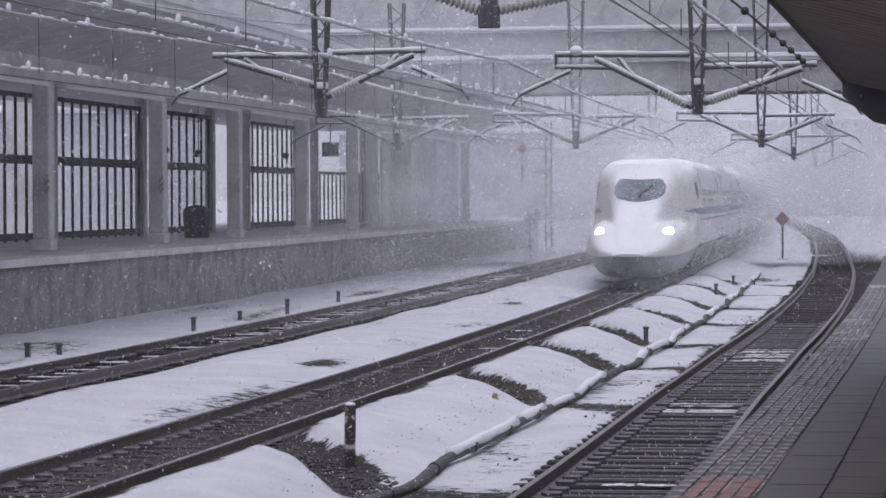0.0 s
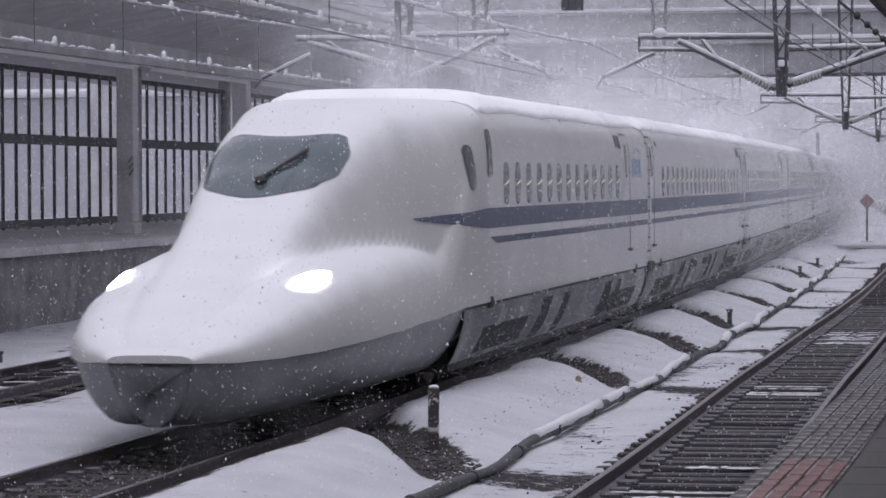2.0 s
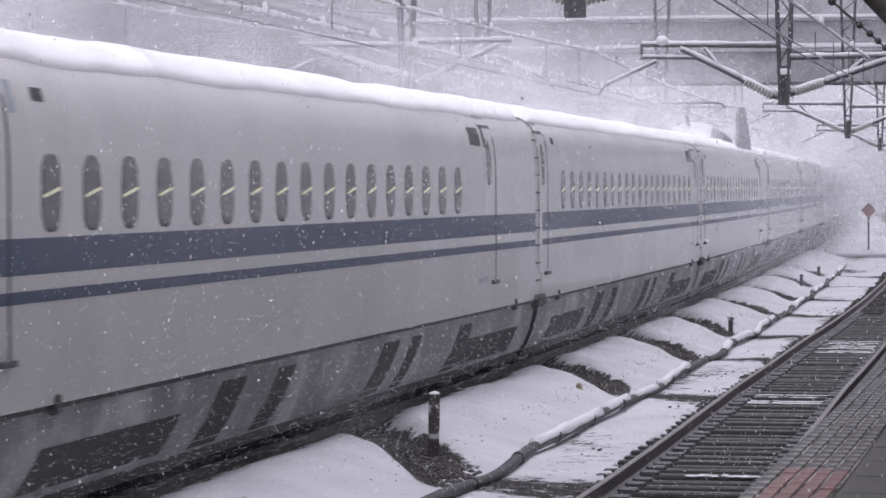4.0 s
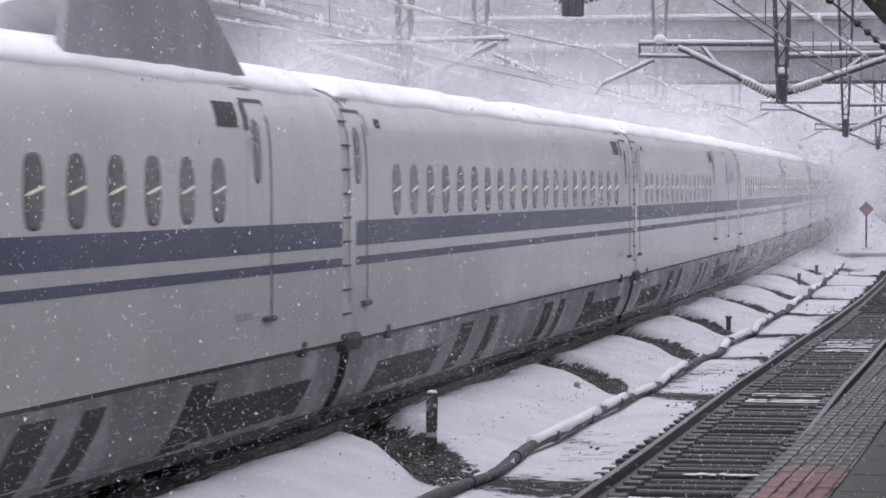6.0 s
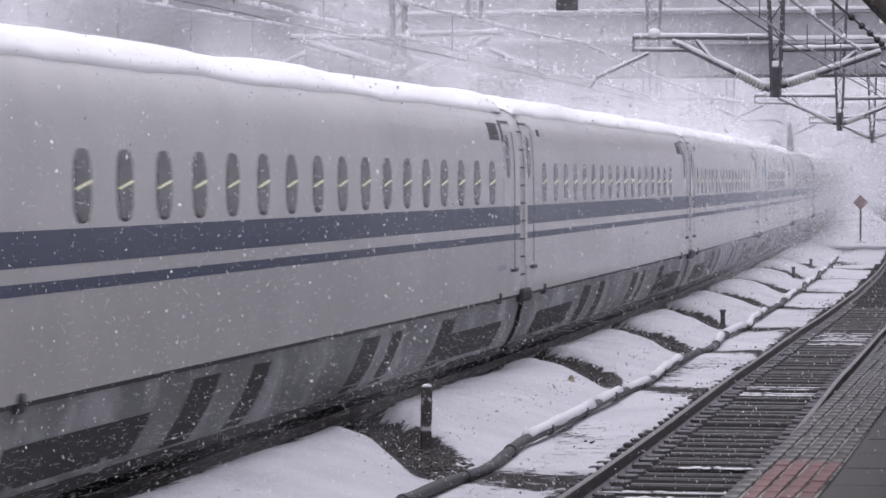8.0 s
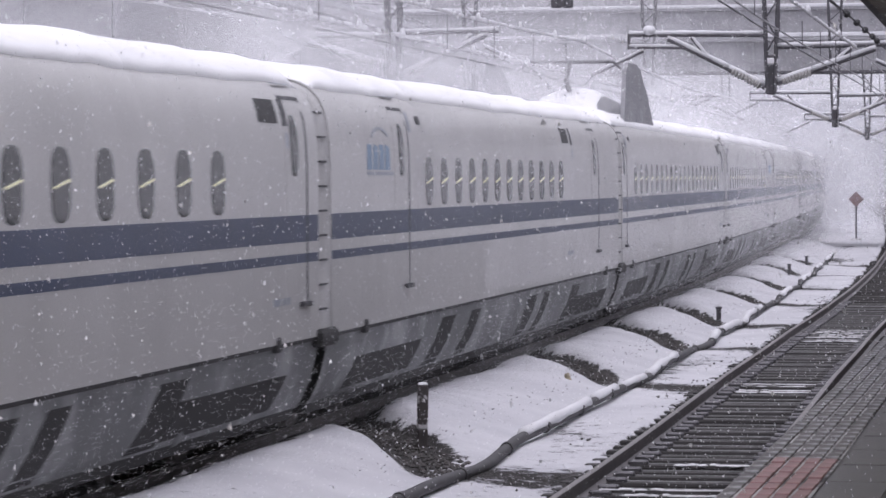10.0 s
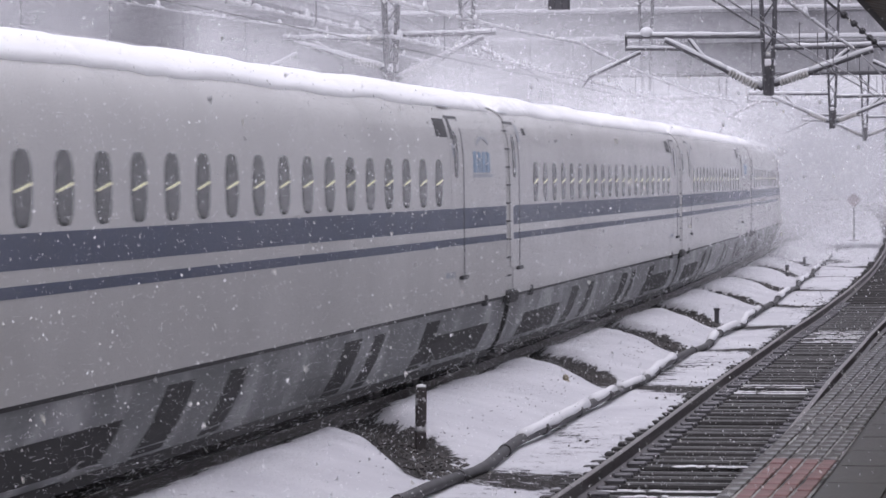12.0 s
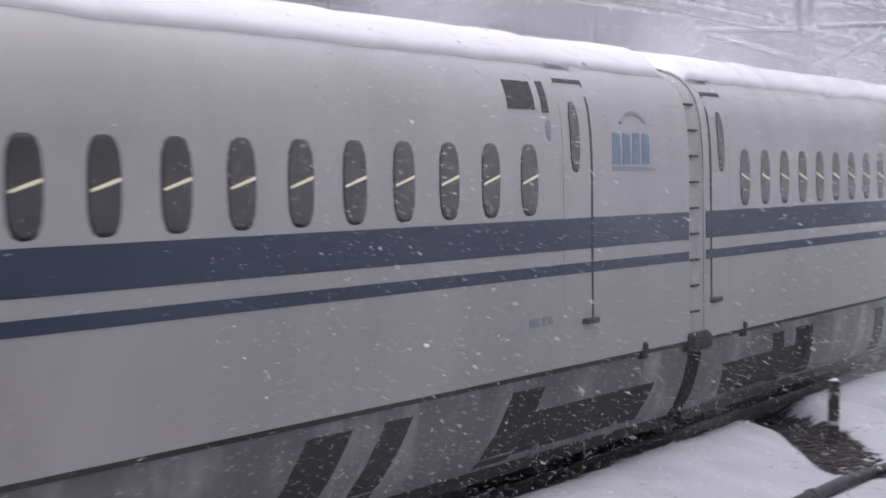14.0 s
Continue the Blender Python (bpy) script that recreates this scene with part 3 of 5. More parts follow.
def platform_end_snow():
    """Snow lying on the open end of the platform across the tracks, past the canopy."""
    rings = [[spot(s, FAR_EDGE + 0.1, 1.455), spot(s, FAR_EDGE + 0.3, 1.53 + 0.03 * noise.noise((s * 0.4, 1, 2))), spot(s, FAR_EDGE + 6, 1.55 + 0.04 * noise.noise((s * 0.3, 5, 2))), spot(s, FAR_EDGE + 13.5, 1.54), spot(s, FAR_EDGE + 13.8, 1.455)] for s in [164 + 1.2 * k for k in range(18)]]
    tagged(Build().loft(rings, caps=True).done("platform_snow", SNOW, smooth=True), "fresh snow on the open platform end", "snow", kind="stuff")


platform_end_snow()
PILLARS = [50.5, 63.5, 76.5, 89.3, 100.8, 113.7, 125.7, 131.2, 165.6]


def far_station():
    root = empty("station_canopy", Matrix(), "grey steel station canopy with a dark soffit and snow on its edge", "canopy", kind="structure")
    ss = [20 + 6 * i for i in range(26)]
    Build().loft([[spot(s, 22.3, 5.55), spot(s, 21.7, 5.55), spot(s, 21.7, 6.15), spot(s, 22.3, 6.15)] for s in ss], closed=True, caps=True).done("lintel_beam", CONCRETE, root)
    Build().loft([[spot(s, 21.75, 6.12), spot(s, 17.8, 6.95), spot(s, 17.8, 7.2), spot(s, 22, 7.6), spot(s, 33, 7.9), spot(s, 33, 6.3), spot(s, 22.3, 6.12)] for s in ss], closed=True, caps=True).done("soffit", SOFFIT, root)
    Build().loft([[spot(s, 17.75, 7.18), spot(s, 17.7, 7.32), spot(s, 20, 7.6), spot(s, 33, 8.1), spot(s, 33, 7.91), spot(s, 22, 7.61)] for s in ss], closed=True, caps=True).done("roof_snow", SNOW, root, "thick snow on the canopy roof")
    for k, s in enumerate(PILLARS):
        p = empty("station_pillar", Matrix.Translation(spot(s, 22.0, 1.45)) @ pose(0, 0, 0, 0, 0, turn_at(s)), "grey concrete station pillar on the platform", "pillar", "pillars of the far platform")
        Build().box(-0.21, 0.21, -0.27, 0.27, 0.30, 4.12, 0.03).done("shaft", CONCRETE, p)
        Build().box(-0.26, 0.26, -0.32, 0.32, 0.0, 0.30, 0.03).done("base", CONCRETE, p)
        bb = Build()
        for i in range(3):
            bb.box(0.212, 0.22, -0.22, 0.22, 1.55 + i * 0.16, 1.62 + i * 0.16, 0, pose(0, 0, 0, 18, 0, 0))
        bb.done("warning_stripes", STEEL_DARK, p)
    for k in range(len(PILLARS) - 1):
        a, b = PILLARS[k], PILLARS[k + 1]
        Build().loft([[spot(s, 21.6, 5.44), spot(s, 21.66, 5.44), spot(s, 21.66, 5.53), spot(s, 21.6, 5.53)] for s in (a + 0.9, (a + b) / 2, b - 0.9)], closed=True, caps=True).done("light_strip", BOARD, root, "white strip light casing")


far_station()


def windbreak():
    """Steel lattice windbreak behind the platform, in bays of upright bars."""
    bays = [(58, 74), (75.5, 91), (93.0, 104.6), (108.6, 116.5), (124.4, 136.0), (141.3, 156), (158, 178)]
    for k, (a, b) in enumerate(bays):
        low = k >= 5
        root = empty("windbreak_fence", Matrix(), "dark steel windbreak fence with upright bars" if not low else "lower steel fence with upright bars", "fence", "windbreak bays of the far platform")
        top = 5.75 if not low else 3.9
        for z0, z1 in ((1.55, 1.75), (3.72, 3.98), (top - 0.14, top)) if not low else ((1.55, 1.75), (top - 0.14, top)):
            Build().loft([[spot(s, 26.0, z0), spot(s, 25.9, z0), spot(s, 25.9, z1), spot(s, 26.0, z1)] for s in (a, (a + b) / 2, b)], closed=True, caps=True).done("rail", STEEL_DARK, root)
        count = max(6, round((b - a) / 1.22))
        proto = Build().box(-0.038, 0.038, -0.05, 0.05, 0.0, top - 1.6, 0.012).done("bar", STEEL_DARK, root)
        for i in range(count + 1):
            s = a + (b - a) * i / count
            m = Matrix.Translation(spot(s, 26.0, 1.5)) @ pose(0, 0, 0, 0, 0, turn_at(s))
            if i == 0:
                proto.matrix_basis = m
            else:
                same(proto, root, m)
        for s in (a - 0.35, b + 0.35):
            Build().box(-0.15, 0.15, -0.28, 0.28, 0, 4.6, 0.02).done("end_post", STEEL_GREY, root, matrix=Matrix.Translation(spot(s, 26.0, 1.45)) @ pose(0, 0, 0, 0, 0, turn_at(s)))
    # solid panelled stair block at the platform's end
    root = empty("stair_enclosure", Matrix(), "grey panelled stair enclosure at the platform end", "building", kind="structure")
    for i in range(12):
        s0 = 136.4 + i * 2.4
        Build().loft([[spot(s, 22.4, 1.45), spot(s, 22.3, 1.45), spot(s, 22.3, 5.5), spot(s, 22.4, 5.5)] for s in (s0, s0 + 2.32)], closed=True, caps=True).done("panel", CONCRETE if i % 4 else PANE_FROST, root)


windbreak()


def distant():
    """Pale buildings far behind, faint in the snowfall."""
    for s, n, w, d, h in [(230, 70, 40, 18, 9), (300, 95, 50, 20, 13), (420, 40, 40, 20, 11), (460, -8, 60, 24, 13), (330, -30, 30, 20, 10)]:
        root = empty("distant_house", Matrix.Translation(spot(s, n, -0.3)), "pale distant building with snow on its roof", "building", "distant buildings")
        Build().box(-w / 2, w / 2, -d / 2, d / 2, 0, h, 0.1).done("wall", FAR_RENDER, root)
        Build().box(-w / 2 - 0.4, w / 2 + 0.4, -d / 2 - 0.4, d / 2 + 0.4, h, h + 0.6, 0.2).done("roof", SNOW, root)


distant()


# ---- road bridge across the line ----
def bridge():
    root = empty("road_bridge", Matrix(), "grey girder bridge across the tracks with snow on its ledges", "bridge", kind="structure")
    s = 131
    def beam(name, z0, z1, ds0, ds1, material, label=""):
        a, b = spot(s, 30), spot(s, -14)
        Build().box(a.x, b.x, s + ds0, s + ds1, z0, z1, 0.03).done(name, material, root, label)
    beam("girder", 6.9, 8.15, 0.6, 1.0, STEEL_GREY)
    beam("lower_flange", 6.82, 6.95, 0.2, 1.3, STEEL_DARK)
    beam("ledge", 8.15, 8.30, 0.1, 1.2, STEEL_GREY)
    beam("ledge_snow", 8.30, 8.47, 0.05, 1.2, SNOW, "snow lying on the ledge")
    beam("parapet_wall", 8.47, 9.40, 0.75, 1.1, STEEL_GREY)
    beam("upper_ledge", 9.40, 9.5, 0.3, 1.2, STEEL_GREY)
    beam("upper_snow", 9.5, 9.64, 0.25, 1.2, SNOW, "snow lying on the upper ledge")
    beam("fence_panel", 9.64, 13.0, 0.8, 0.95, STEEL_GREY)
    beam("deck", 7.6, 8.1, 1.1, 9.0, CONCRETE)
    for i in range(18):
        x = spot(s, 29 - i * 2.45).x
        Build().box(x - 0.06, x + 0.06, s + 0.42, s + 0.6, 6.95, 8.15, 0.01).done("stiffener", STEEL_GREY, root)
        Build().tube((x - 1.2, s + 0.5, 9.7), (x, s + 0.5, 11.6), 0.06).done("brace", STEEL_GREY, root)
    for n in (38, -4, -12):
        Build().box(-0.7, 0.7, 3, 5, -0.3, 7.6, 0.1).done("pier", CONCRETE, root, matrix=Matrix.Translation((spot(s, n).x, s, 0)))


bridge()


# ---- overhead line: wires, hanging posts, brackets ----
def wire(name, offset, z, s0, s1, r, material, label, lumps=0.0, sag=0.0, seed=1):
    rng = random.Random(seed)
    pts = []
    s = s0
    while s <= s1:
        k = ((s - 16) % 50) / 50
        pts.append(spot(s, offset(s), z - sag * 4 * k * (1 - k)))
        s += 0.9 if s < 110 else 4
    ob = Build().run(pts, r, 5, lumps, rng).done(name, material, smooth=True)
    return tagged(ob, label, "wire", "overhead wires", "structure")


def snow_on_wire(offset, z, s0, s1, seed, sag, blob):
    """Lumps of snow along the upper side of a wire."""
    rng = random.Random(seed)
    b = Build()
    s = s0
    while s < s1:
        k = ((s - 16) % 50) / 50
        zz = z - sag * 4 * k * (1 - k)
        p = spot(s, offset(s), zz)
        if rng.random() < 0.75:
            q = rng.uniform(0.018, 0.042)
            b.ball((p.x, p.y, p.z + 0.022), 0.03, rng.uniform(0.12, 0.3), q, 4, 6)
        s += rng.uniform(0.25, 0.55)
    s = s0 + 1
    while s < s1:
        k = ((s - 16) % 50) / 50
        p = spot(s, offset(s), z - sag * 4 * k * (1 - k))
        q = rng.uniform(0.8, 1.15)
        b.ball((p.x, p.y, p.z + 0.06), 0.045 * q, 0.06, 0.085 * q, 5, 8)
        s += blob
    ob = b.done("wire_snow", SNOW, smooth=True)
    tagged(ob, "lumps of snow lying on an overhead wire", "snow", kind="stuff")


def overhead():
    for k, (off, name) in enumerate(((lambda s: MAIN + 0.1, "main"), (lambda s: THIRD, "third"), (near_n, "near"))):
        zc_, zm = 4.62, (5.5, 5.82, 5.30)[k]
        wire("contact_wire", off, zc_, 8, 300, 0.011, STEEL_DARK, "thin contact wire over the track", seed=k)
        wire("messenger_wire", off, zm, 8, 300, 0.016, STEEL_GREY, "snow-laden messenger wire over the track", sag=0.25 if k < 2 else 0.05, seed=k + 5)
        wire("auxiliary_wire", lambda s, o=off: o(s) + 0.03, zc_ + 0.16, 8, 300, 0.013, STEEL_GREY, "snow-laden auxiliary wire over the track", sag=0.03, seed=k + 9)
        if k < 2:
            snow_on_wire(lambda s, o=off: o(s) + 0.03, zc_ + 0.16, 14, 120, 30 + k, 0.03, 3.1)
            snow_on_wire(off, zm, 14, 120, 40 + k, 0.25, 4.7)
        else:
            snow_on_wire(off, zm, 14, 66, 45, 0.05, 9.0)
        b = Build()
        for i in range(24):
            s = 12 + i * 4.7
            kk = ((s - 16) % 50) / 50
            b.tube(spot(s, off(s), zc_ + 0.1), spot(s, off(s), zm - 0.25 * 4 * kk * (1 - kk)), 0.008, sides=5)
        tagged(b.done("dropper_wires", STEEL_DARK), "thin dropper wires between messenger and contact wire", "wire", kind="structure")
    root = empty("beaded_wire", Matrix(), "dark stay wire with black insulator beads", "wire")
    Build().run([spot(s, 2.5, 4.58) for s in range(18, 49, 3)], 0.012, 6).done("stay", RUBBER, root)
    for s in (32.6, 37.4, 39.6, 41.6, 43.6, 45.0):
        Build().ball(spot(s, 2.5, 4.58), 0.045, 0.06, 0.045, 5, 8).done("bead", RUBBER, root)
    wire("feeder_wire", lambda s: 13.4, 6.3, 8, 300, 0.018, STEEL_GREY, "snow-laden feeder wire", sag=0.5, seed=20)


def snowy_bar(root, a, b, r, name="tube", snow=True):
    """A steel tube with a ridge of snow on its upper side."""
    a, b = Vector(a), Vector(b)
    Build().tube(a, b, r, sides=8).done(name, STEEL_DARK, root, smooth=False)
    if snow:
        rng = random.Random(int(abs(a.x * 31 + b.z * 77 + a.y)) % 997)
        k = max(3, int((b - a).length / 0.18))
        pts = [a.lerp(b, i / k) + Vector((0, 0, r + 0.012)) for i in range(k + 1)]
        Build().run(pts, r * 0.85 + 0.010, 7, 0.3, rng).done("snow_ridge", SNOW, root, "ridge of snow", True)


def hanging_post(s, n, arms):
    root = empty("catenary_post", Matrix(), "dark lattice post hanging over the tracks with snowy brackets", "catenary post", "hanging catenary posts")
    f = lambda dn, z: spot(s, n + dn, z)
    for dx in (-0.10, 0.10):
        for dy in (-0.1, 0.1):
            p = f(0, 4.4) + Vector((dx * 0.7, dy, 0))
            q = f(0, 9.5) + Vector((dx * 2.6, dy * 2, 0))
            Build().tube(p, q, 0.035, sides=5).done("corner_bar", STEEL_DARK, root)
    b = Build()
    z = 4.5
    while z < 9.2:
        w = 0.07 + (z - 4.4) * 0.035
        b.tube(f(0, z) + Vector((-w, -0.1, 0)), f(0, z + 0.35) + Vector((w, -0.1, 0)), 0.018, sides=5)
        b.tube(f(0, z + 0.35) + Vector((w, -0.1, 0)), f(0, z + 0.7) + Vector((-w, -0.1, 0)), 0.018, sides=5)
        z += 0.7
    b.done("lattice", STEEL_DARK, root)
    Build().box(-0.10, 0.10, -0.10, 0.10, 0, 0.8, 0.02).done("clamp", STEEL_DARK, root, matrix=Matrix.Translation(f(0, 4.38)))
    Build().box(-0.13, 0.13, -0.13, 0.13, 0, 0.14, 0.03).done("band", BOARD, root, matrix=Matrix.Translation(f(0, 4.98)))
    for side, low, high, reach in arms:
        g = lambda d, z: f(d * side, z)
        end = min(2.1, reach - 0.25)
        mid_z = low + (high - 0.06 - low) * (0.85 - 0.12) / (end - 0.12)
        snowy_bar(root, g(0.1, high), g(reach, high + 0.03), 0.04)
        snowy_bar(root, g(0.12, low), g(0.85, mid_z), 0.05)
        snowy_bar(root, g(0.82, mid_z - 0.01), g(end, high - 0.06), 0.045)
        snowy_bar(root, g(1.3, low + (high - low) * 0.58), g(1.62, high - 0.04), 0.03)
        if reach > 2.5:
            snowy_bar(root, g(1.75, high - 0.24), g(reach, high - 0.22), 0.03)
            snowy_bar(root, g(reach, high - 0.26), g(reach, high + 0.06), 0.03, snow=False)
            Build().ball(g(reach - 0.42, high + 0.12), 0.14, 0.14, 0.11, 5, 9).done("snow_lump", SNOW, root, smooth=True)
        snowy_bar(root, g(reach - 0.3, high - 0.3), g(reach + 0.75, high - 0.78), 0.028)
        snowy_bar(root, g(reach + 0.75, high - 0.78), g(reach + 0.9, high - 0.98), 0.02, snow=False)
        Build().ribbed(g(0.22, low + 0.04), g(0.80, mid_z - 0.02), 9, 0.095, 0.055).done("insulator", PORCELAIN, root)


overhead()
hanging_post(66, 5.4, ((1, 4.52, 5.58, 2.9), (-1, 4.60, 5.33, 2.4)))
hanging_post(66, 13.2, ((1, 5.02, 5.64, 2.3), (-1, 4.80, 5.70, 2.2)))
BRACKETS = ((1, 4.60, 5.55, 2.9), (-1, 4.60, 5.45, 2.5))
for s, n in ((112, 5.6), (112, 12.0), (152, 5.0), (160, 12.0), (205, 4.0), (112, 18.3), (205, 11.0)):
    hanging_post(s, n, BRACKETS)


def tension_insulator():
    """Ribbed tension insulators with a dark yoke over the main line."""
    root = empty("tension_insulator", Matrix(), "ribbed grey tension insulators on a dark steel yoke", "insulator")
    c = spot(50, 7.55, 5.35)
    Build().box(-0.13, 0.13, -0.06, 0.06, 0.0, 0.95, 0.02).box(-0.17, -0.05, -0.08, 0.08, 0.0, 0.35, 0.02).box(0.04, 0.16, -0.08, 0.08, 0.0, 0.35, 0.02).done("yoke", STEEL_DARK, root, matrix=Matrix.Translation(c))
    for side, rise in ((-1, 0.30), (1, 0.16)):
        b = Build()
        a = c + Vector((0.16 * side, 0, 0.28))
        e = c + Vector((1.3 * side, 0, 0.28 + rise * 1.4))
        b.ribbed(a, e, 15, 0.10, 0.05, 12)
        b.done("insulator", PORCELAIN, root, "ribbed porcelain insulator")
    Build().tube(c + Vector((0, 0, 0.9)), c + Vector((0, 0, 4.5)), 0.05, sides=8).done("hanger", STEEL_DARK, root)


tension_insulator()


# ---- the train ----
BOT, TOP, HALF = 1.13, 3.80, 1.68
ROUND, BULGE = 10.0, 6.0       # how square the roof line and the flanks are


def side_x(z):
    h = min(1.0, max(0.0, (z - BOT) / (TOP - BOT)))
    return HALF * max(0.0, 1 - h ** ROUND) ** (1 / BULGE)


def body_rings(ys, zs):
    out = []
    for y in ys:
        out.append([(side_x(z), y, z) for z in zs] + [(-side_x(z), y, z) for z in reversed(zs)])
    return out


ZS = [BOT, 1.4, 1.8, 2.2, 2.5, 2.8, 3.0, 3.2, 3.35, 3.45, 3.53, 3.60, 3.66, 3.71, 3.75, 3.775, 3.79, 3.797, 3.7995]


def patch(corners, off, rows=8, cols=2, thick=0.012, side=1):
    """A thin sheet on the car's side: corners (y, z) round a four-sided outline, following the curve."""
    (ya, za), (yb, zb), (yc, zc_), (yd, zd) = corners
    b = Build()
    grid = []
    for i in range(rows + 1):
        v = i / rows
        row = []
        for j in range(cols + 1):
            u = j / cols
            y = (ya * (1 - u) + yb * u) * (1 - v) + (yd * (1 - u) + yc * u) * v
            z = (za * (1 - u) + zb * u) * (1 - v) + (zd * (1 - u) + zc_ * u) * v
            row.append((y, z))
        grid.append(row)
    m = cols + 1
    front = [(side * (side_x(z) + off), y, z) for row in grid for y, z in row]
    rear = [(side * (side_x(z) + off - thick), y, z) for row in grid for y, z in row]
    k = len(front)
    fs = []
    for i in range(rows):
        for j in range(cols):
            a = (i * m + j, i * m + j + 1, i * m + m + j + 1, i * m + m + j)
            fs.append(a if side > 0 else tuple(reversed(a)))
    rim = [j for j in range(m)] + [i * m + cols for i in range(1, rows + 1)] + [rows * m + j for j in range(cols - 1, -1, -1)] + [i * m for i in range(rows - 1, 0, -1)]
    for p, q in zip(rim, rim[1:] + rim[:1]):
        fs.append((p, q, q + k, p + k))
    b.add(front + rear, fs)
    return b


def oval(yc, zc_, hy, hz, off, side=1, power=3.4, thick=0.02):
    """A rounded pane on the car's side."""
    b = Build()
    rings = []
    count = 20
    for r, o in ((0.0, off), (0.5, off), (0.92, off), (1.0, off - thick * 0.3), (1.02, off - thick)):
        ring = []
        for i in range(count):
            a = 6.28319 * i / count
            c, s = math.cos(a), math.sin(a)
            k = (abs(c) ** power + abs(s) ** power) ** (-1 / power)
            y, z = yc + hy * r * k * c, zc_ + hz * r * k * s
            ring.append((side * (side_x(z) + o), y, z))
        rings.append(ring if side > 0 else list(reversed(ring)))
    return b.loft(rings, closed=True)


WINDOW_AT = {}


def window(root, y, side):
    """A pane with a dim slanting light streak laid on its face as a glowing strip."""
    if side not in WINDOW_AT:
        pane = oval(0, 2.69, 0.245, 0.29, 0.006, side).done("window", GLASS, root)
        # no lamp: a glowing strip in front of the glass imitates the streak
        lamp = patch([(-0.20, 2.655), (0.21, 2.715), (0.21, 2.738), (-0.20, 2.672)], 0.009, 1, 4, 0.002, side).done("cabin_light", PANE_STREAK, pane, "dim yellowish light streak laid on the pane")
        WINDOW_AT[side] = (pane, lamp)
        pane.matrix_basis = pose(0, y, 0)
        return
    pane, lamp = WINDOW_AT[side]
    p = same(pane, root, pose(0, y, 0))
    same(lamp, p, Matrix())


SKIRT = [(1.635, 1.085), (1.63, 0.95), (1.57, 0.70), (1.48, 0.49), (1.42, 0.40), (1.15, 0.37)]


def skirt_x(z):
    for (xa, za), (xb, zb) in zip(SKIRT, SKIRT[1:]):
        if z >= zb:
            return xb + (xa - xb) * (z - zb) / (za - zb)
    return SKIRT[-1][0]


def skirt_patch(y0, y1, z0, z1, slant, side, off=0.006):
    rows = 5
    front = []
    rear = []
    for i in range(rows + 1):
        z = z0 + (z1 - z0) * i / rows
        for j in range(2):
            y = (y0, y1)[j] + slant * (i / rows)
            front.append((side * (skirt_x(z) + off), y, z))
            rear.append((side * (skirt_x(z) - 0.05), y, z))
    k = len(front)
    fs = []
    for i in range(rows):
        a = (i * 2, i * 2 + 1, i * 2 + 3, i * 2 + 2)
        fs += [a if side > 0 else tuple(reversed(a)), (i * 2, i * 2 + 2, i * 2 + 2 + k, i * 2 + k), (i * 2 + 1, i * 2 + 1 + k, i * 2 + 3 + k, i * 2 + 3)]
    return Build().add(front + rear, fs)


def underfloor(root, y0, y1):
    """Skirts with slanting dark sheets for the shade in their openings, bogies and wheels."""
    ys = [y0 + (y1 - y0) * i / 12 for i in range(13)]
    for side in (1, -1):
        rings = [[(side * x, y, z) for x, z in SKIRT] for y in ys]
        Build().loft(rings if side < 0 else [list(reversed(r)) for r in rings]).done("skirt", GREY_SKIRT, root, "grey side skirt streaked with snow")
        Build().box(min(side * 1.50, side * 1.655), max(side * 1.50, side * 1.655), y0, y1, 1.088, 1.126).done("sill_strip", RUBBER, root)
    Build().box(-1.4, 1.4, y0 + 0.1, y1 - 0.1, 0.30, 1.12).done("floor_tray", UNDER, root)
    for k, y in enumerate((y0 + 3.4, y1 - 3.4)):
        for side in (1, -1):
            # near-black sheet on the skirt: the bogie opening's shade put into colour
            skirt_patch(y - 2.0, y + 1.9, 0.385, 0.80, 0.35, side).done("bogie_shade_sheet", UNDER, root)
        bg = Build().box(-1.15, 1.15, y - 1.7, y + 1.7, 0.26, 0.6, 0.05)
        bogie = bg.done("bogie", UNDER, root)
        for dy in (-1.25, 1.25):
            for x in (-0.79, 0.66):
                if x > 0:
                    for side in (1, -1):
                        Build().ball((side * 1.40, y + dy, 0.52), 0.10, 0.20, 0.15, 5, 9).done("axle_box", GREY_SKIRT, bogie, "pale grey axle box", True)
                Build().tube((x, y + dy, 0.43), (x + 0.13, y + dy, 0.43), 0.425, sides=20).done("wheel", RAIL, bogie)
    # vents are uncut: black sheets on the skirt paint their inner shade
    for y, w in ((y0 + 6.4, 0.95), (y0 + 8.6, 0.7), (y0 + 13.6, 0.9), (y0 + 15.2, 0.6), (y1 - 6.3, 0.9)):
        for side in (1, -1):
            skirt_patch(y, y + w, 0.43, 1.0, 0.50, side).done("vent_shade_sheet", UNDER, root)
    for side in (1, -1):
        for y in (y0 + 1.8, y1 - 1.9):
            Build().box(min(side * 1.62, side * 1.70), max(side * 1.62, side * 1.70), y, y + 0.16, 1.05, 1.20, 0.02).done("step_bracket", RUBBER, root)


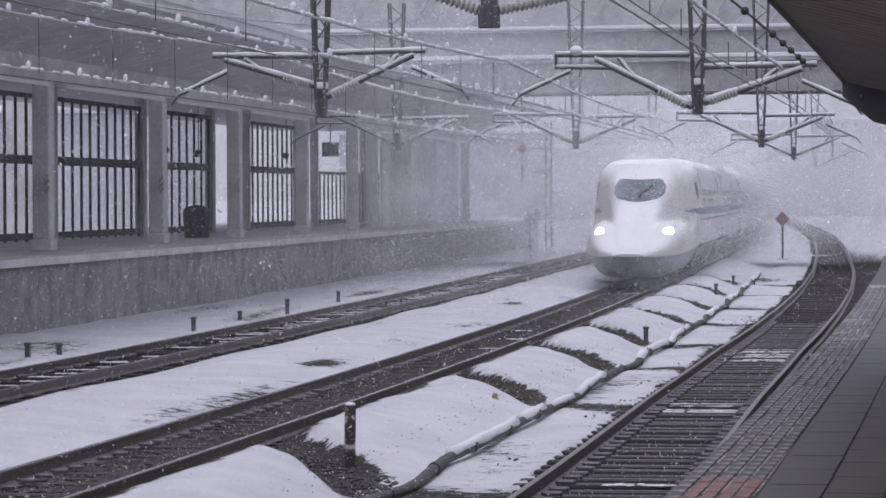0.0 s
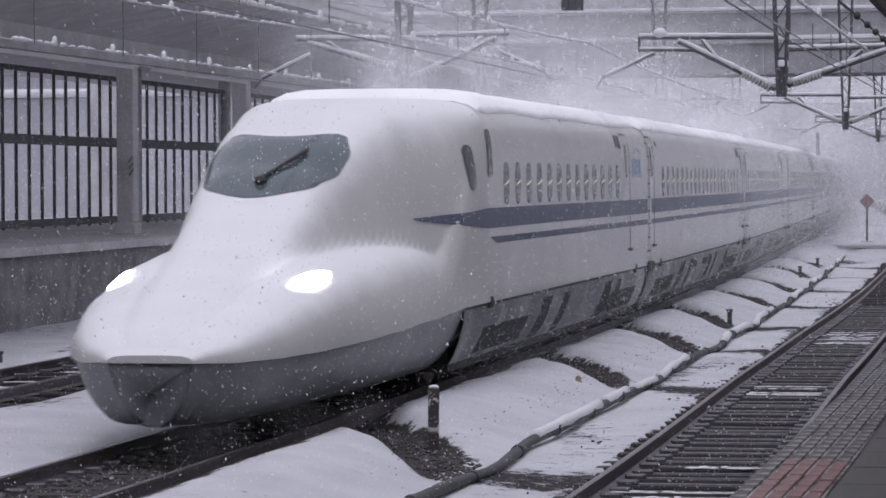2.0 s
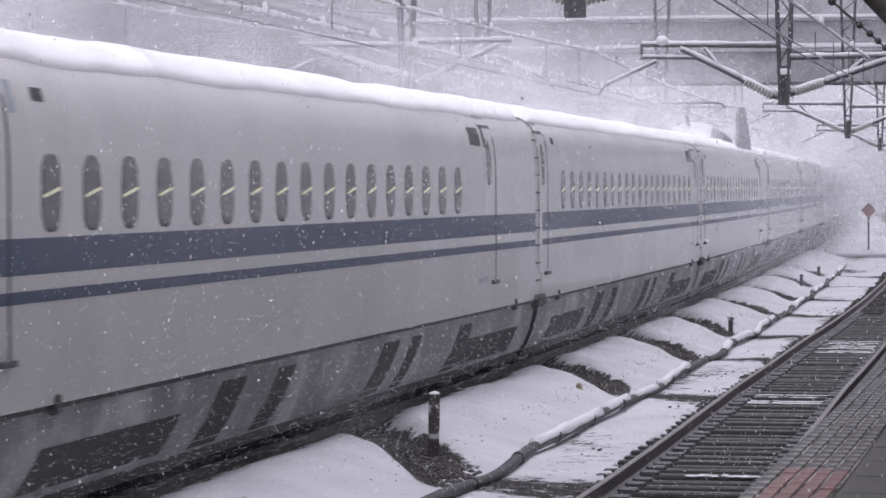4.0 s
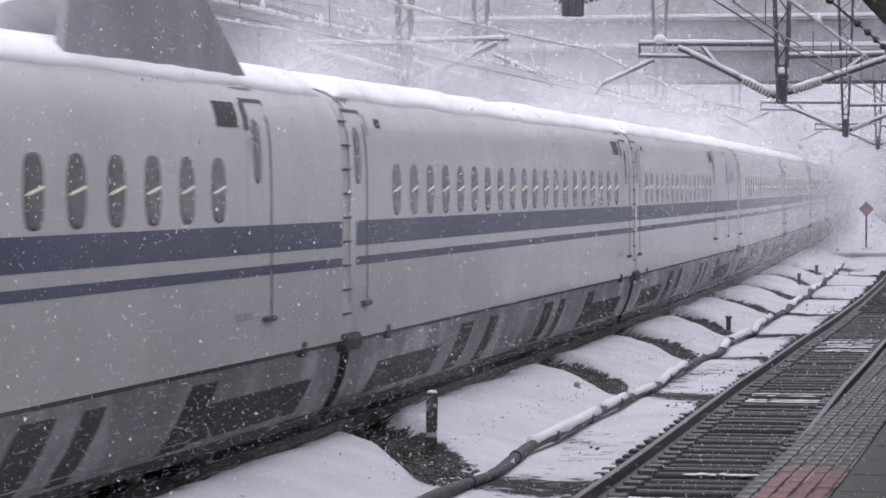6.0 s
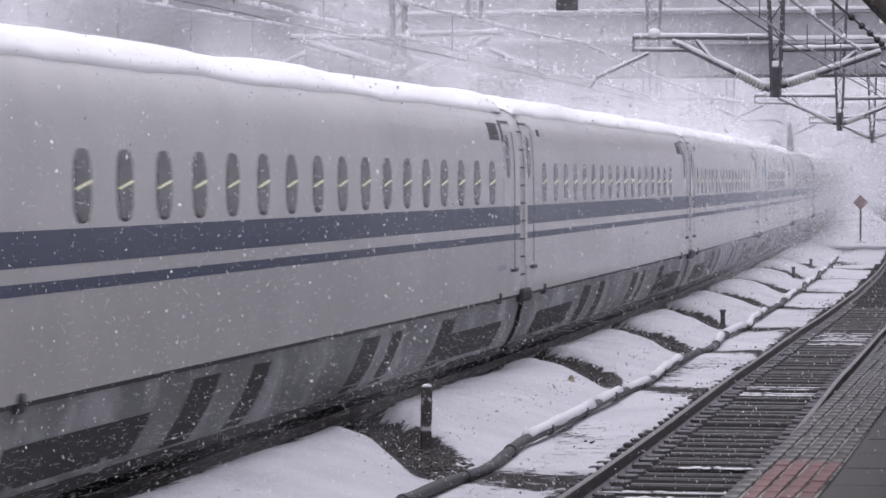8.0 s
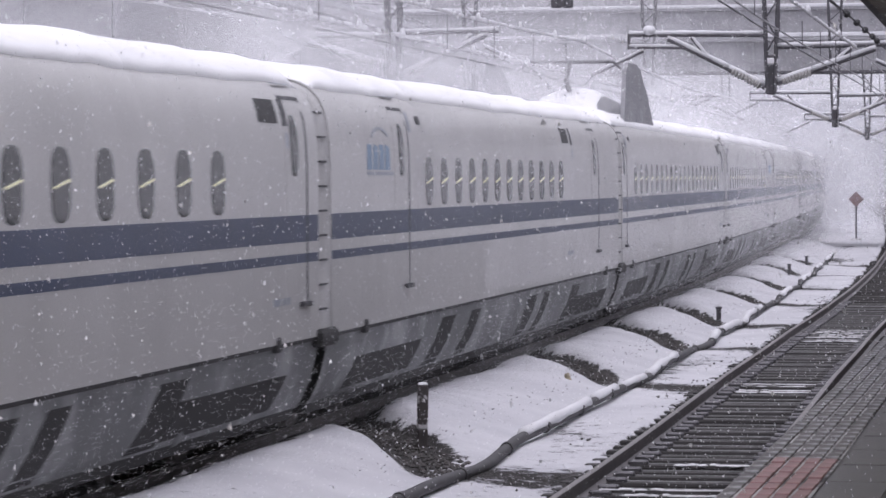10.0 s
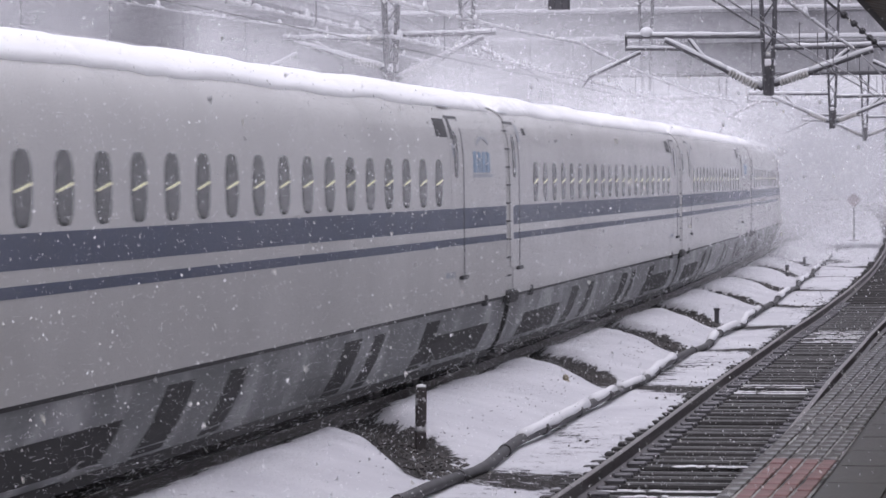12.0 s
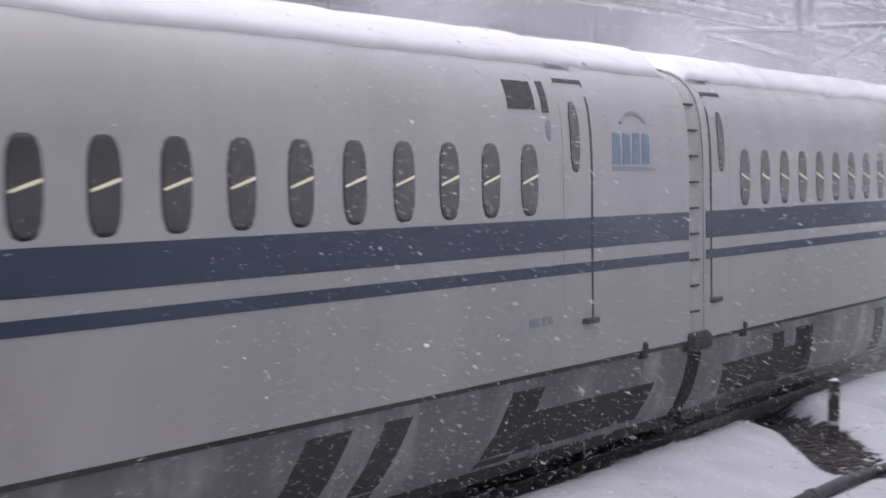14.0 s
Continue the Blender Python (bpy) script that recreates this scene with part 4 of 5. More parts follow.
def door(root, y, side, glass_y):
    """A door with its groove, tall window and foot step."""
    d = patch([(y - 0.42, 1.50), (y + 0.42, 1.50), (y + 0.42, 3.50), (y - 0.42, 3.50)], 0.003, 10, 2, 0.01, side).done("door", WHITE, root)
    patch([(y + 0.42, 1.48), (y + 0.48, 1.48), (y + 0.48, 3.53), (y + 0.42, 3.53)], 0.006, 10, 1, 0.012, side).done("groove", GROOVE, d)
    patch([(y - 0.43, 1.60), (y - 0.421, 1.60), (y - 0.421, 3.50), (y - 0.43, 3.50)], 0.004, 10, 1, 0.008, side).done("groove", HOOD, d)
    patch([(y - 0.38, 3.50), (y + 0.47, 3.50), (y + 0.47, 3.54), (y - 0.38, 3.54)], 0.006, 2, 2, 0.012, side).done("groove", GROOVE, d)
    patch([(y - 0.30, 3.66), (y + 0.50, 3.66), (y + 0.50, 3.668), (y - 0.30, 3.668)], 0.045, 1, 2, 0.02, side).done("rain_strip", LOGO_GREY, d)
    oval(y + glass_y, 3.05, 0.15, 0.30, 0.009, side).done("door_window", GLASS, d)
    s = side
    Build().box(min(s * 1.67, s * 1.73), max(s * 1.67, s * 1.73), y + 0.12, y + 0.52, 1.46, 1.51, 0.01).done("door_step", GROOVE, d)


def emblem(root, y, side):
    """Blue emblem made of plain slanting bars under an arc."""
    for k in range(4):
        a = y + k * 0.34
        patch([(a, 2.82), (a + 0.27, 2.82), (a + 0.27, 3.10 - 0.02 * (k % 2)), (a + 0.04, 3.10)], 0.005, 3, 1, 0.008, side).done("emblem_bar", LOGO_BLUE, root, "blue emblem bar")
    patch([(y, 2.76), (y + 1.5, 2.76), (y + 1.5, 2.80), (y, 2.80)], 0.005, 1, 2, 0.008, side).done("emblem_bar", LOGO_GREY, root, "thin grey emblem bar")
    for k in range(6):
        a0, a1 = 2.5 - k * 0.3, 2.5 - (k + 1) * 0.3
        p = lambda a, r: (y + 0.78 + math.cos(a) * r, 3.04 + math.sin(a) * r * 0.42)
        patch([p(a0, 0.62), p(a1, 0.62), p(a1, 0.54), p(a0, 0.54)], 0.006, 1, 1, 0.008, side).done("emblem_arc", LOGO_GREY, root, "grey emblem arc")


def stripes(root, y0, y1):
    for side in (1, -1):
        patch([(y0, 2.10), (y1, 2.10), (y1, 2.365), (y0, 2.365)], 0.004, 3, 6, 0.008, side).done("blue_stripe", BLUE, root, "broad blue stripe")
        patch([(y0, 1.895), (y1, 1.895), (y1, 1.985), (y0, 1.985)], 0.004, 2, 6, 0.008, side).done("blue_stripe", BLUE, root, "narrow blue stripe")


def roof_snow(root, y0, y1, seed):
    """Packed snow over the roof, its hem wavy along the shoulder."""
    count = 90
    rings = []
    for i in range(count + 1):
        y = y0 + (y1 - y0) * i / count
        up = 1 + 0.28 * noise.noise((y * 0.35, seed, 0)) + 0.16 * noise.noise((y * 1.3, seed, 4))
        z0 = 3.645 + 0.04 * noise.noise((y * 0.45, seed, 9)) + 0.025 * noise.noise((y * 1.9, seed, 6))
        if i in (0, count):
            up = 0.05
        x0 = side_x(z0)
        ring = [(x0 - 0.02, y, z0 - 0.01)]
        for q, lift in ((1.0, 0.035), (0.97, 0.075), (0.90, 0.125), (0.78, 0.155), (0.60, 0.17), (0.3, 0.175)):
            x = x0 * q
            top = BOT + (TOP - BOT) * max(0.0, 1 - (x / HALF) ** BULGE) ** (1 / ROUND)
            ring.append((x, y, top + lift * up))
        ring += [(-x, yy, zz) for x, yy, zz in reversed(ring)]
        rings.append(ring)
    Build().loft(rings).done("roof_snow", FRESH_SNOW, root, "packed snow on the roof", True)


def gangway(root, y):
    """Hood between two cars with its clips, coupler below."""
    rings = []
    for yy in (y - 0.33, y - 0.3, y + 0.3, y + 0.33):
        k = 0.994 if abs(yy - y) < 0.32 else 0.96
        rings.append([(side_x(z) * k, yy, z * 0.995) for z in ZS] + [(-side_x(z) * k, yy, z * 0.995) for z in reversed(ZS)])
    hood = Build().loft(rings).done("gangway_hood", HOOD, root, "grey gangway hood", True)
    for side in (1, -1):
        for i in range(9):
            z = 1.4 + i * 0.25
            x = side_x(z) * 0.994
            Build().box(min(side * x, side * (x + 0.02)), max(side * x, side * (x + 0.02)), y - 0.24, y + 0.08, z - 0.011, z + 0.011).done("cable_clip", GROOVE, hood)
        Build().box(min(side * 1.2, side * 1.74), max(side * 1.2, side * 1.74), y - 0.40, y + 0.40, 1.02, 1.20, 0.04).done("coupler_box", UNDER, root)
    Build().box(-1.3, 1.3, y - 0.2, y + 0.2, 0.3, 0.95, 0.05).done("coupler", UNDER, root)


def pantograph(root, shift=0.0):
    """Tall side fins, a long snowy insulator cover and the collector on the roof."""
    for side in (1, -1):
        x = side * 1.36
        prof = [(16.1, 3.62), (16.25, 4.2), (16.5, 4.74), (16.85, 4.90), (18.6, 4.90), (19.1, 4.80), (20.5, 4.36), (22.1, 3.62)]
        rings = [[(x + q, y + shift, z) for y, z in prof] for q in (-0.04, 0.04)]
        Build().loft(rings if side > 0 else rings[::-1], closed=True, caps=True).done("side_fin", FIN_GREY, root, "grey pantograph side fin")
    rings, snow = [], []
    y0, y1 = (15.6, 22.6) if not shift else (4.9, 10.2)
    for i in range(15):
        y = y0 + (y1 - y0) * i / 14
        h = math.sin(math.pi * (0.04 + 0.92 * i / 14)) ** 0.5
        rings.append([(1.0 * math.cos(a), y, 3.72 + 0.72 * h * math.sin(a) ** 0.7) for a in [math.pi * j / 14 for j in range(15)]])
        snow.append([(0.8 * math.cos(a), y, 3.78 + (0.73 * h + 0.03 * noise.noise((y * 1.7, a, 2))) * math.sin(a) ** 0.7) for a in [0.6 + (math.pi - 1.2) * j / 10 for j in range(11)]])
    Build().loft(rings, caps=True).done("insulator_cover", FIN_GREY, root, "snowy grey insulator cover", True)
    Build().loft(snow).done("cover_snow", FRESH_SNOW, root, "snow lying on the cover", True)
    c0 = y0 + 0.6
    b = Build()
    b.tube((0, c0 + 1.4, 4.2), (0, c0 + 0.2, 4.62), 0.05).tube((0, c0 + 0.2, 4.62), (0, c0 + 0.9, 5.0), 0.04).tube((-0.85, c0 + 0.9, 5.0), (0.85, c0 + 0.9, 5.0), 0.035)
    for side in (1, -1):
        b.tube((side * 0.85, c0 + 0.9, 5.0), (side * 1.0, c0 + 0.95, 4.86), 0.025)
    b.done("collector", STEEL_DARK, root)


def car_layout(index):
    """Window places, front door, rear doors, display and emblem of a car; the cars differ in their seating."""
    if index == 12:
        return [2.64 + 1.042 * k for k in range(20)], 0.62, [23.85], 22.4, 0
    if index == 2:
        return [2.66 + 1.05 * k for k in range(20)], 0.38, [23.85], 22.4, 0
    if index in (4, 6, 14):
        return [2.60 + 1.04 * k for k in range(20)], 0.45, [23.75], 22.05, 0
    if index == 8:
        return [3.64 + 1.171 * k for k in range(17)], 0.5, [23.75], 22.25, 0
    if index in (9, 10):
        return [2.1] + [3.35 + 1.16 * k for k in range(16)], 0.5, [23.75], 22.25, 0
    if index == 7:
        return [2.02 + 1.035 * k for k in range(15)], 0.35, [17.5, 21.4], 16.4, 22.4
    if index == 11:
        return [1.82 + 1.04 * k for k in range(4, 16)], 4.2, [21.5], 17.6, 2.2
    if index == 15:
        return [1.59 + 1.044 * k for k in range(2, 18)], 2.3, [20.75], 18.75, 21.9
    if index == 5:
        return [1.99 + 1.045 * k for k in range(18)], 0.55, [21.2], 19.7, 0
    return [1.95 + 1.04 * k for k in range(17 if index == 3 else 18)], 0.5, [20.9], 19.5, 22.1 if index == 13 else 0


def middle_car(index):
    """A car of 25 m: its front end at y = 0, its rear end at y = 25."""
    root = empty("train_car", Matrix(), "white express train car with blue stripes and snowy roof", "train car", "cars of the train")
    Build().loft(body_rings([0.28, 0.30, 12.5, 24.70, 24.72], ZS)).done("body", WHITE, root, smooth=True)
    for y in (0.29, 24.71):
        Build().loft([[(side_x(z), y, z) for z in ZS], [(-side_x(z), y, z) for z in ZS]]).done("end_wall", HOOD, root)
    stripes(root, 0.32, 24.68)
    roof_snow(root, 0.4, 24.6, index)
    underfloor(root, 0.2, 24.8)
    gangway(root, 25.0)
    panes, front_door, rear_doors, display, badge = car_layout(index)
    for side in (1, -1):
        for y in panes:
            window(root, y, side)
        door(root, front_door, side, 0.0)
        for y in rear_doors:
            door(root, y, side, -0.05)
        patch([(display + 0.1, 3.26), (display + 0.85, 3.26), (display + 0.85, 3.49), (display + 0.1, 3.49)], 0.005, 2, 1, 0.01, side).done("destination_display", RUBBER, root)
        patch([(display + 1.05, 3.24), (display + 1.24, 3.24), (display + 1.24, 3.50), (display + 1.05, 3.50)], 0.005, 2, 1, 0.01, side).done("car_number_plate", GROOVE, root)
        if index != 8:
            patch([(front_door + 1.15, 3.36), (front_door + 1.42, 3.36), (front_door + 1.42, 3.46), (front_door + 1.15, 3.46)], 0.005, 2, 1, 0.01, side).done("side_lamp", RUBBER, root)
        patch([(front_door + 0.56, 3.26), (front_door + 0.72, 3.26), (front_door + 0.72, 3.50), (front_door + 0.56, 3.50)], 0.005, 2, 1, 0.01, side).done("car_number_plate", LOGO_GREY, root)
        oval(display + 1.18, 3.10, 0.08, 0.09, 0.004, side, 2.0).done("round_mark", LOGO_GREY, root)
        if index == 15:
            oval(0.62, 3.05, 0.17, 0.22, 0.006, side).done("window", GLASS, root)
        if badge:
            emblem(root, badge, side)
        for k, (a, w) in enumerate(((0.55, 0.28), (0.9, 0.14), (1.08, 0.14))):
            a += display
            patch([(a, 1.50), (a + w, 1.50), (a + w, 1.57), (a, 1.57)], 0.004, 1, 1, 0.008, side).done("lettering_bar", LOGO_GREY, root)
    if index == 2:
        # small grilles, their dark inside painted as black sheets
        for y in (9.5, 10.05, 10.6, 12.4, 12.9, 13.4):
            skirt_patch(y, y + 0.36, 0.80, 0.96, 0.08, 1).done("grille_shade_sheet", UNDER, root)
    if index in (5, 12):
        pantograph(root, 0.0 if index == 5 else -12.8)
    return root


NOSE = {
    "top": [(0, 0.98), (0.3, 1.22), (1, 1.50), (2, 1.78), (3, 2.06), (4, 2.42), (5, 2.86), (6, 3.24), (7, 3.53), (8, 3.70), (10.7, 3.799)],
    "fender": [(0, 1.0), (0.3, 1.18), (1, 1.42), (2, 1.66), (3.5, 1.90), (5, 2.02), (6, 2.08), (7, 2.12), (8, 2.14), (9, 2.2), (10.7, 2.4)],
    "width": [(0, 0.45), (0.3, 0.82), (1, 1.12), (2, 1.34), (3.5, 1.52), (5, 1.61), (6, 1.64), (7, 1.66), (8, 1.67), (9, 1.68), (10.7, 1.68)],
    "cab": [(0, 0.30), (0.3, 0.45), (1, 0.58), (2, 0.68), (3.5, 0.86), (5, 1.06), (6, 1.20), (7, 1.35), (8, 1.50), (9, 1.60), (10.7, 1.68)],
    "low": [(0, 0.92), (0.3, 0.91), (1, 0.92), (2, 0.94), (3.5, 0.98), (5, 1.02), (6, 1.05), (7, 1.07), (8, 1.10), (9, 1.13), (10.7, BOT)],
}


def nose(key, d):
    return lerp_table(NOSE[key], min(d, 10.7))


def along(d):
    """Metres behind the tip to the car's own y."""
    return d - 1.8


def nose_z(x, d):
    w, low = nose("width", d), nose("low", d)
    q = min(1.0, abs(x) / w)
    fend = (nose("fender", d) - low) * max(0.0, 1 - q ** 4.4) ** 0.42
    c = min(1.0, abs(x) / nose("cab", d))
    mid = (nose("top", d) - low) * max(0.0, 1 - c ** 4.6) ** 0.5
    both = (fend ** 11 + mid ** 11) ** (1 / 11)
    std = (TOP - BOT) * max(0.0, 1 - q ** BULGE) ** (1 / ROUND)
    k = min(1.0, max(0.0, (d - 7.6) / 2.9))
    k = k * k * (3 - 2 * k)
    return low + both * (1 - k) + std * k


def nose_x(z, d):
    """Half-width of the end car at height z, d metres behind the tip."""
    if d > 10.6:
        return side_x(z)
    lo, hi = 0.0, nose("width", d)
    for _ in range(24):
        m = (lo + hi) / 2
        lo, hi = (m, hi) if nose_z(m, d) > z else (lo, m)
    return lo


def nose_patch(outline, off, side, rows=4, cols=10):
    """A sheet on the nose's flank: outline(u) gives d, lower z, upper z."""
    vs, fs = [], []
    for j in range(cols + 1):
        d, za, zb = outline(j / cols)
        for i in range(rows + 1):
            z = za + (zb - za) * i / rows
            vs.append((side * (nose_x(z, d) + off), along(d), z))
    m = rows + 1
    for j in range(cols):
        for i in range(rows):
            q = (j * m + i, (j + 1) * m + i, (j + 1) * m + i + 1, j * m + i + 1)
            fs.append(q if side > 0 else tuple(reversed(q)))
    return Build().add(vs, fs)


def end_car(index, lit):
    """The streamlined end car: its tip at y = 0, its rear end at y = 27.35."""
    root = empty("train_car", Matrix(), "white streamlined end car with long snow-caked nose" if lit else "white streamlined tail car in blown snow", "train car", "cars of the train")
    rings = []
    us = [-1 + 2 * i / 96 for i in range(97)]
    ds = [0, 0.04, 0.12, 0.25, 0.45, 0.7] + [1 + 0.2 * i for i in range(49)] + [10.7]
    for d in ds:
        w = nose("width", d)
        ring = []
        for u in us:
            x = w * math.sin(u * math.pi / 2)
            ring.append((-x, along(d), nose_z(x, d) if abs(u) < 0.999 else nose("low", d)))
        rings.append(ring)
    b = Build().loft(rings)
    b.add(rings[0], [tuple(range(97))])
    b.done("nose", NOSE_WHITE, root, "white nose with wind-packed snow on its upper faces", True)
    Build().loft(body_rings([8.88, 9.0, 18, 27.05, 27.07], ZS)).done("body", WHITE, root, smooth=True)
    Build().loft([[(side_x(z), 27.06, z) for z in ZS], [(-side_x(z), 27.06, z) for z in ZS]]).done("end_wall", HOOD, root)
    # grey under-nose, running into the skirts
    rings = []
    for d in [0, 0.15, 0.4, 0.8, 1.4, 2.2, 3.2, 4.5, 6, 7.4, 8.6, 9.6]:
        w, low = nose("width", d), nose("low", d) - 0.006
        k = min(1.0, d / 3.0)
        ring = []
        for i in range(25):
            a = -1 + 2 * i / 24
            x = w * math.sin(a * math.pi / 2)
            z = 0.26 + (low - 0.26) * abs(math.sin(a * math.pi / 2)) ** (6 if d > 0.3 else 3)
            ring.append((x * (0.97 if abs(a) < 0.99 else 0.995), along(d) + 0.25 * (1 - abs(a)) * (1 - k), z))
        rings.append(ring)
    ub = Build().loft(rings)
    front = [[(x * q, y - 0.08 * (1 - q) ** 0.5, 0.62 + (z - 0.62) * q) for x, y, z in rings[0]] for q in (0.02, 0.2, 0.5, 0.8, 1.0)]
    ub.loft(front, closed=True, caps=True)
    ub.done("under_nose", NOSE_GREY, root, "grey under-nose fairing", True)
    # windscreen
    rows, cols = 12, 18
    vs, fs = [], []
    for i in range(rows + 1):
        v = i / rows
        for j in range(cols + 1):
            u = -1 + 2 * j / cols
            d = 4.30 + 1.75 * (0.5 + (v - 0.5) * (1 - abs(u) ** 12 * 0.75) ** 0.5) + 0.45 * u * u
            x = u * (0.78 + 0.06 * v) * (1 - 0.06 * (2 * v - 1) ** 4)
            vs.append((x, along(d), nose_z(x, d) + 0.012))
    for i in range(rows):
        for j in range(cols):
            fs.append((i * (cols + 1) + j, i * (cols + 1) + j + 1, (i + 1) * (cols + 1) + j + 1, (i + 1) * (cols + 1) + j))
    ws = mesh_ob("windscreen", vs, fs, CAB_GLASS, root, "dark tinted windscreen", True)
    wp = Build()
    wp.tube((0.05, along(4.66), nose_z(0.05, 4.66) + 0.05), (0.40, along(5.5), nose_z(0.40, 5.5) + 0.05), 0.025).ball((0.05, along(4.62), nose_z(0, 4.62) + 0.04), 0.08, 0.08, 0.06)
    wp.done("wiper", RUBBER, root)
    for side in (1, -1):
        vs, fs = [], []
        for i in range(9):
            for j in range(5):
                u, v = i / 8, j / 4
                d = 2.15 + 1.05 * u
                half = 0.12 * math.sin(math.pi * min(1, max(0.06, u * 0.9 + 0.08))) ** 0.7
                x = 0.98 + 0.16 * u + (v - 0.5) * 2 * half
                vs.append((side * x, along(d), nose_z(x, d) + 0.012))
        for i in range(8):
            for j in range(4):
                q = (i * 5 + j, i * 5 + j + 1, i * 5 + j + 6, i * 5 + j + 5)
                fs.append(q if side < 0 else tuple(reversed(q)))
        mesh_ob("headlight", vs, fs, HEADLIGHT if lit else GLASS, root, "lit white headlight" if lit else "dark lamp glass", True)
        # wedge where the blue stripe begins
        patch([(8.7, 2.10), (26.98, 2.10), (26.98, 2.365), (8.7, 2.365)], 0.006, 3, 8, 0.008, side).done("blue_stripe", BLUE, root, "broad blue stripe")
        patch([(9.5, 1.895), (26.98, 1.895), (26.98, 1.985), (9.0, 1.985)], 0.006, 2, 8, 0.008, side).done("blue_stripe", BLUE, root, "narrow blue stripe")
        nose_patch(lambda u: (7.25 + 3.25 * u, 2.255 - 0.155 * u ** 0.8, 2.27 + 0.095 * u), 0.012, side).done("stripe_point", BLUE, root, "pointed start of the blue stripe")
        for k in range(13 if lit else 15):
            window(root, (10.38 if lit else 10.55) + (1.014 if lit else 1.04) * k, side)
        nose_patch(lambda u: (9.36 + 0.34 * u, 2.66 - 0.06 * math.sin(3.14 * u), 3.13 + 0.06 * math.sin(3.14 * u)), 0.015, side, 5, 5).done("cab_side_window", GLASS, root)
        nose_patch(lambda u: (10.62 + 0.36 * u, 2.82 - 0.05 * math.sin(3.14 * u), 3.36 + 0.05 * math.sin(3.14 * u)), 0.014, side, 5, 4).done("cab_door_window", GLASS, root)
        door(root, 23.85 if lit else 26.3, side, -0.05)
        if lit:
            patch([(22.5, 3.26), (23.2, 3.26), (23.2, 3.49), (22.5, 3.49)], 0.005, 2, 1, 0.01, side).done("destination_display", RUBBER, root)
        if lit:
            emblem(root, 24.7, side)
    underfloor(root, 7.2, 27.0)
    roof_snow(root, 9.3, 26.95, index)
    return root


def blown_snow(name, y0, y1, count, seed):
    """Fine snow whirled up along a car: small flat flakes, thick by the skirts and thinner over the roof."""
    rng = np.random.default_rng(seed)
    a = rng.random((count, 5))
    y = y0 + (y1 - y0) * a[:, 0]
    low = a[:, 1] < 0.985
    side = np.where(a[:, 2] < 0.6, 1, -1)
    puff = 0.6 + 0.4 * np.sin(y * 0.9 + seed) * np.sin(y * 0.37 + 1.3)
    out = 1.45 + rng.exponential(0.40, count)
    zl = np.minimum(rng.exponential(0.75, count), 3.4) - 0.15
    x = np.where(low, side * out, rng.normal(0, 1.25, count))
    z = np.where(low, zl, 3.78 + rng.exponential(0.42, count) * (0.5 + puff))
    cen = np.stack([x, y, z], 1)
    size = rng.uniform(0.005, 0.0095, count)
    u = rng.normal(size=(count, 3))
    u /= np.linalg.norm(u, axis=1)[:, None]
    w = np.cross(u, rng.normal(size=(count, 3)))
    w /= np.linalg.norm(w, axis=1)[:, None]
    p = np.stack([cen + u * size[:, None], cen - 0.5 * u * size[:, None] + 0.87 * w * size[:, None], cen - 0.5 * u * size[:, None] - 0.87 * w * size[:, None]], 1).reshape(-1, 3)
    me = bpy.data.meshes.new(name)
    me.vertices.add(count * 3)
    me.vertices.foreach_set("co", p.ravel())
    me.loops.add(count * 3)
    me.loops.foreach_set("vertex_index", np.arange(count * 3))
    me.polygons.add(count)
    me.polygons.foreach_set("loop_start", np.arange(count) * 3)
    me.update(calc_edges=True)
    me.materials.append(FLAKE)
    return me


CARS = [end_car(1, True)] + [middle_car(i) for i in range(2, 16)] + [end_car(16, False)]
gangway(CARS[0], 27.35)

CLOUDS = [blown_snow("blown_snow", 0, 25, 11000, k) for k in range(3)]
for k, car in enumerate(CARS):
    c = new("blown_snow", CLOUDS[k % 3] if 0 < k < 15 else blown_snow("blown_snow", 7 if k == 0 else 0, 27.3, 11000, 40 + k))
    c.parent = car
    tagged(c, "fine snow whirled up along the train", kind="stuff")


def mist(name, puffs, seed):
    """Soft discs of blown snow, each (x, y, z, radius, strength), turned at random."""
    rng = random.Random(seed)
    vs, fs, soft = [], [], []
    for x, y, z, r, k in puffs:
        nrm = Vector((rng.gauss(0, 0.22), 1.0, rng.gauss(0, 0.18))).normalized()
        u = nrm.orthogonal().normalized()
        w = nrm.cross(u)
        c = Vector((x, y, z))
        base = len(vs)
        vs.append(c)
        soft.append(k)
        for q, amount in ((0.35, 0.80), (0.62, 0.38), (0.82, 0.12), (1.0, 0.0)):
            for i in range(12):
                a = 6.28319 * i / 12
                vs.append(c + (u * math.cos(a) + w * math.sin(a)) * r * q)
                soft.append(k * amount)
        fs += [(base, base + 1 + i, base + 1 + (i + 1) % 12) for i in range(12)]
        for t in range(3):
            o = base + 1 + t * 12
            fs += [(o + i, o + 12 + i, o + 12 + (i + 1) % 12, o + (i + 1) % 12) for i in range(12)]
    me = bpy.data.meshes.new(name)
    me.from_pydata([tuple(v) for v in vs], [], fs)
    me.attributes.new("soft", "FLOAT", "POINT").data.foreach_set("value", soft)
    me.materials.append(MIST)
    return me


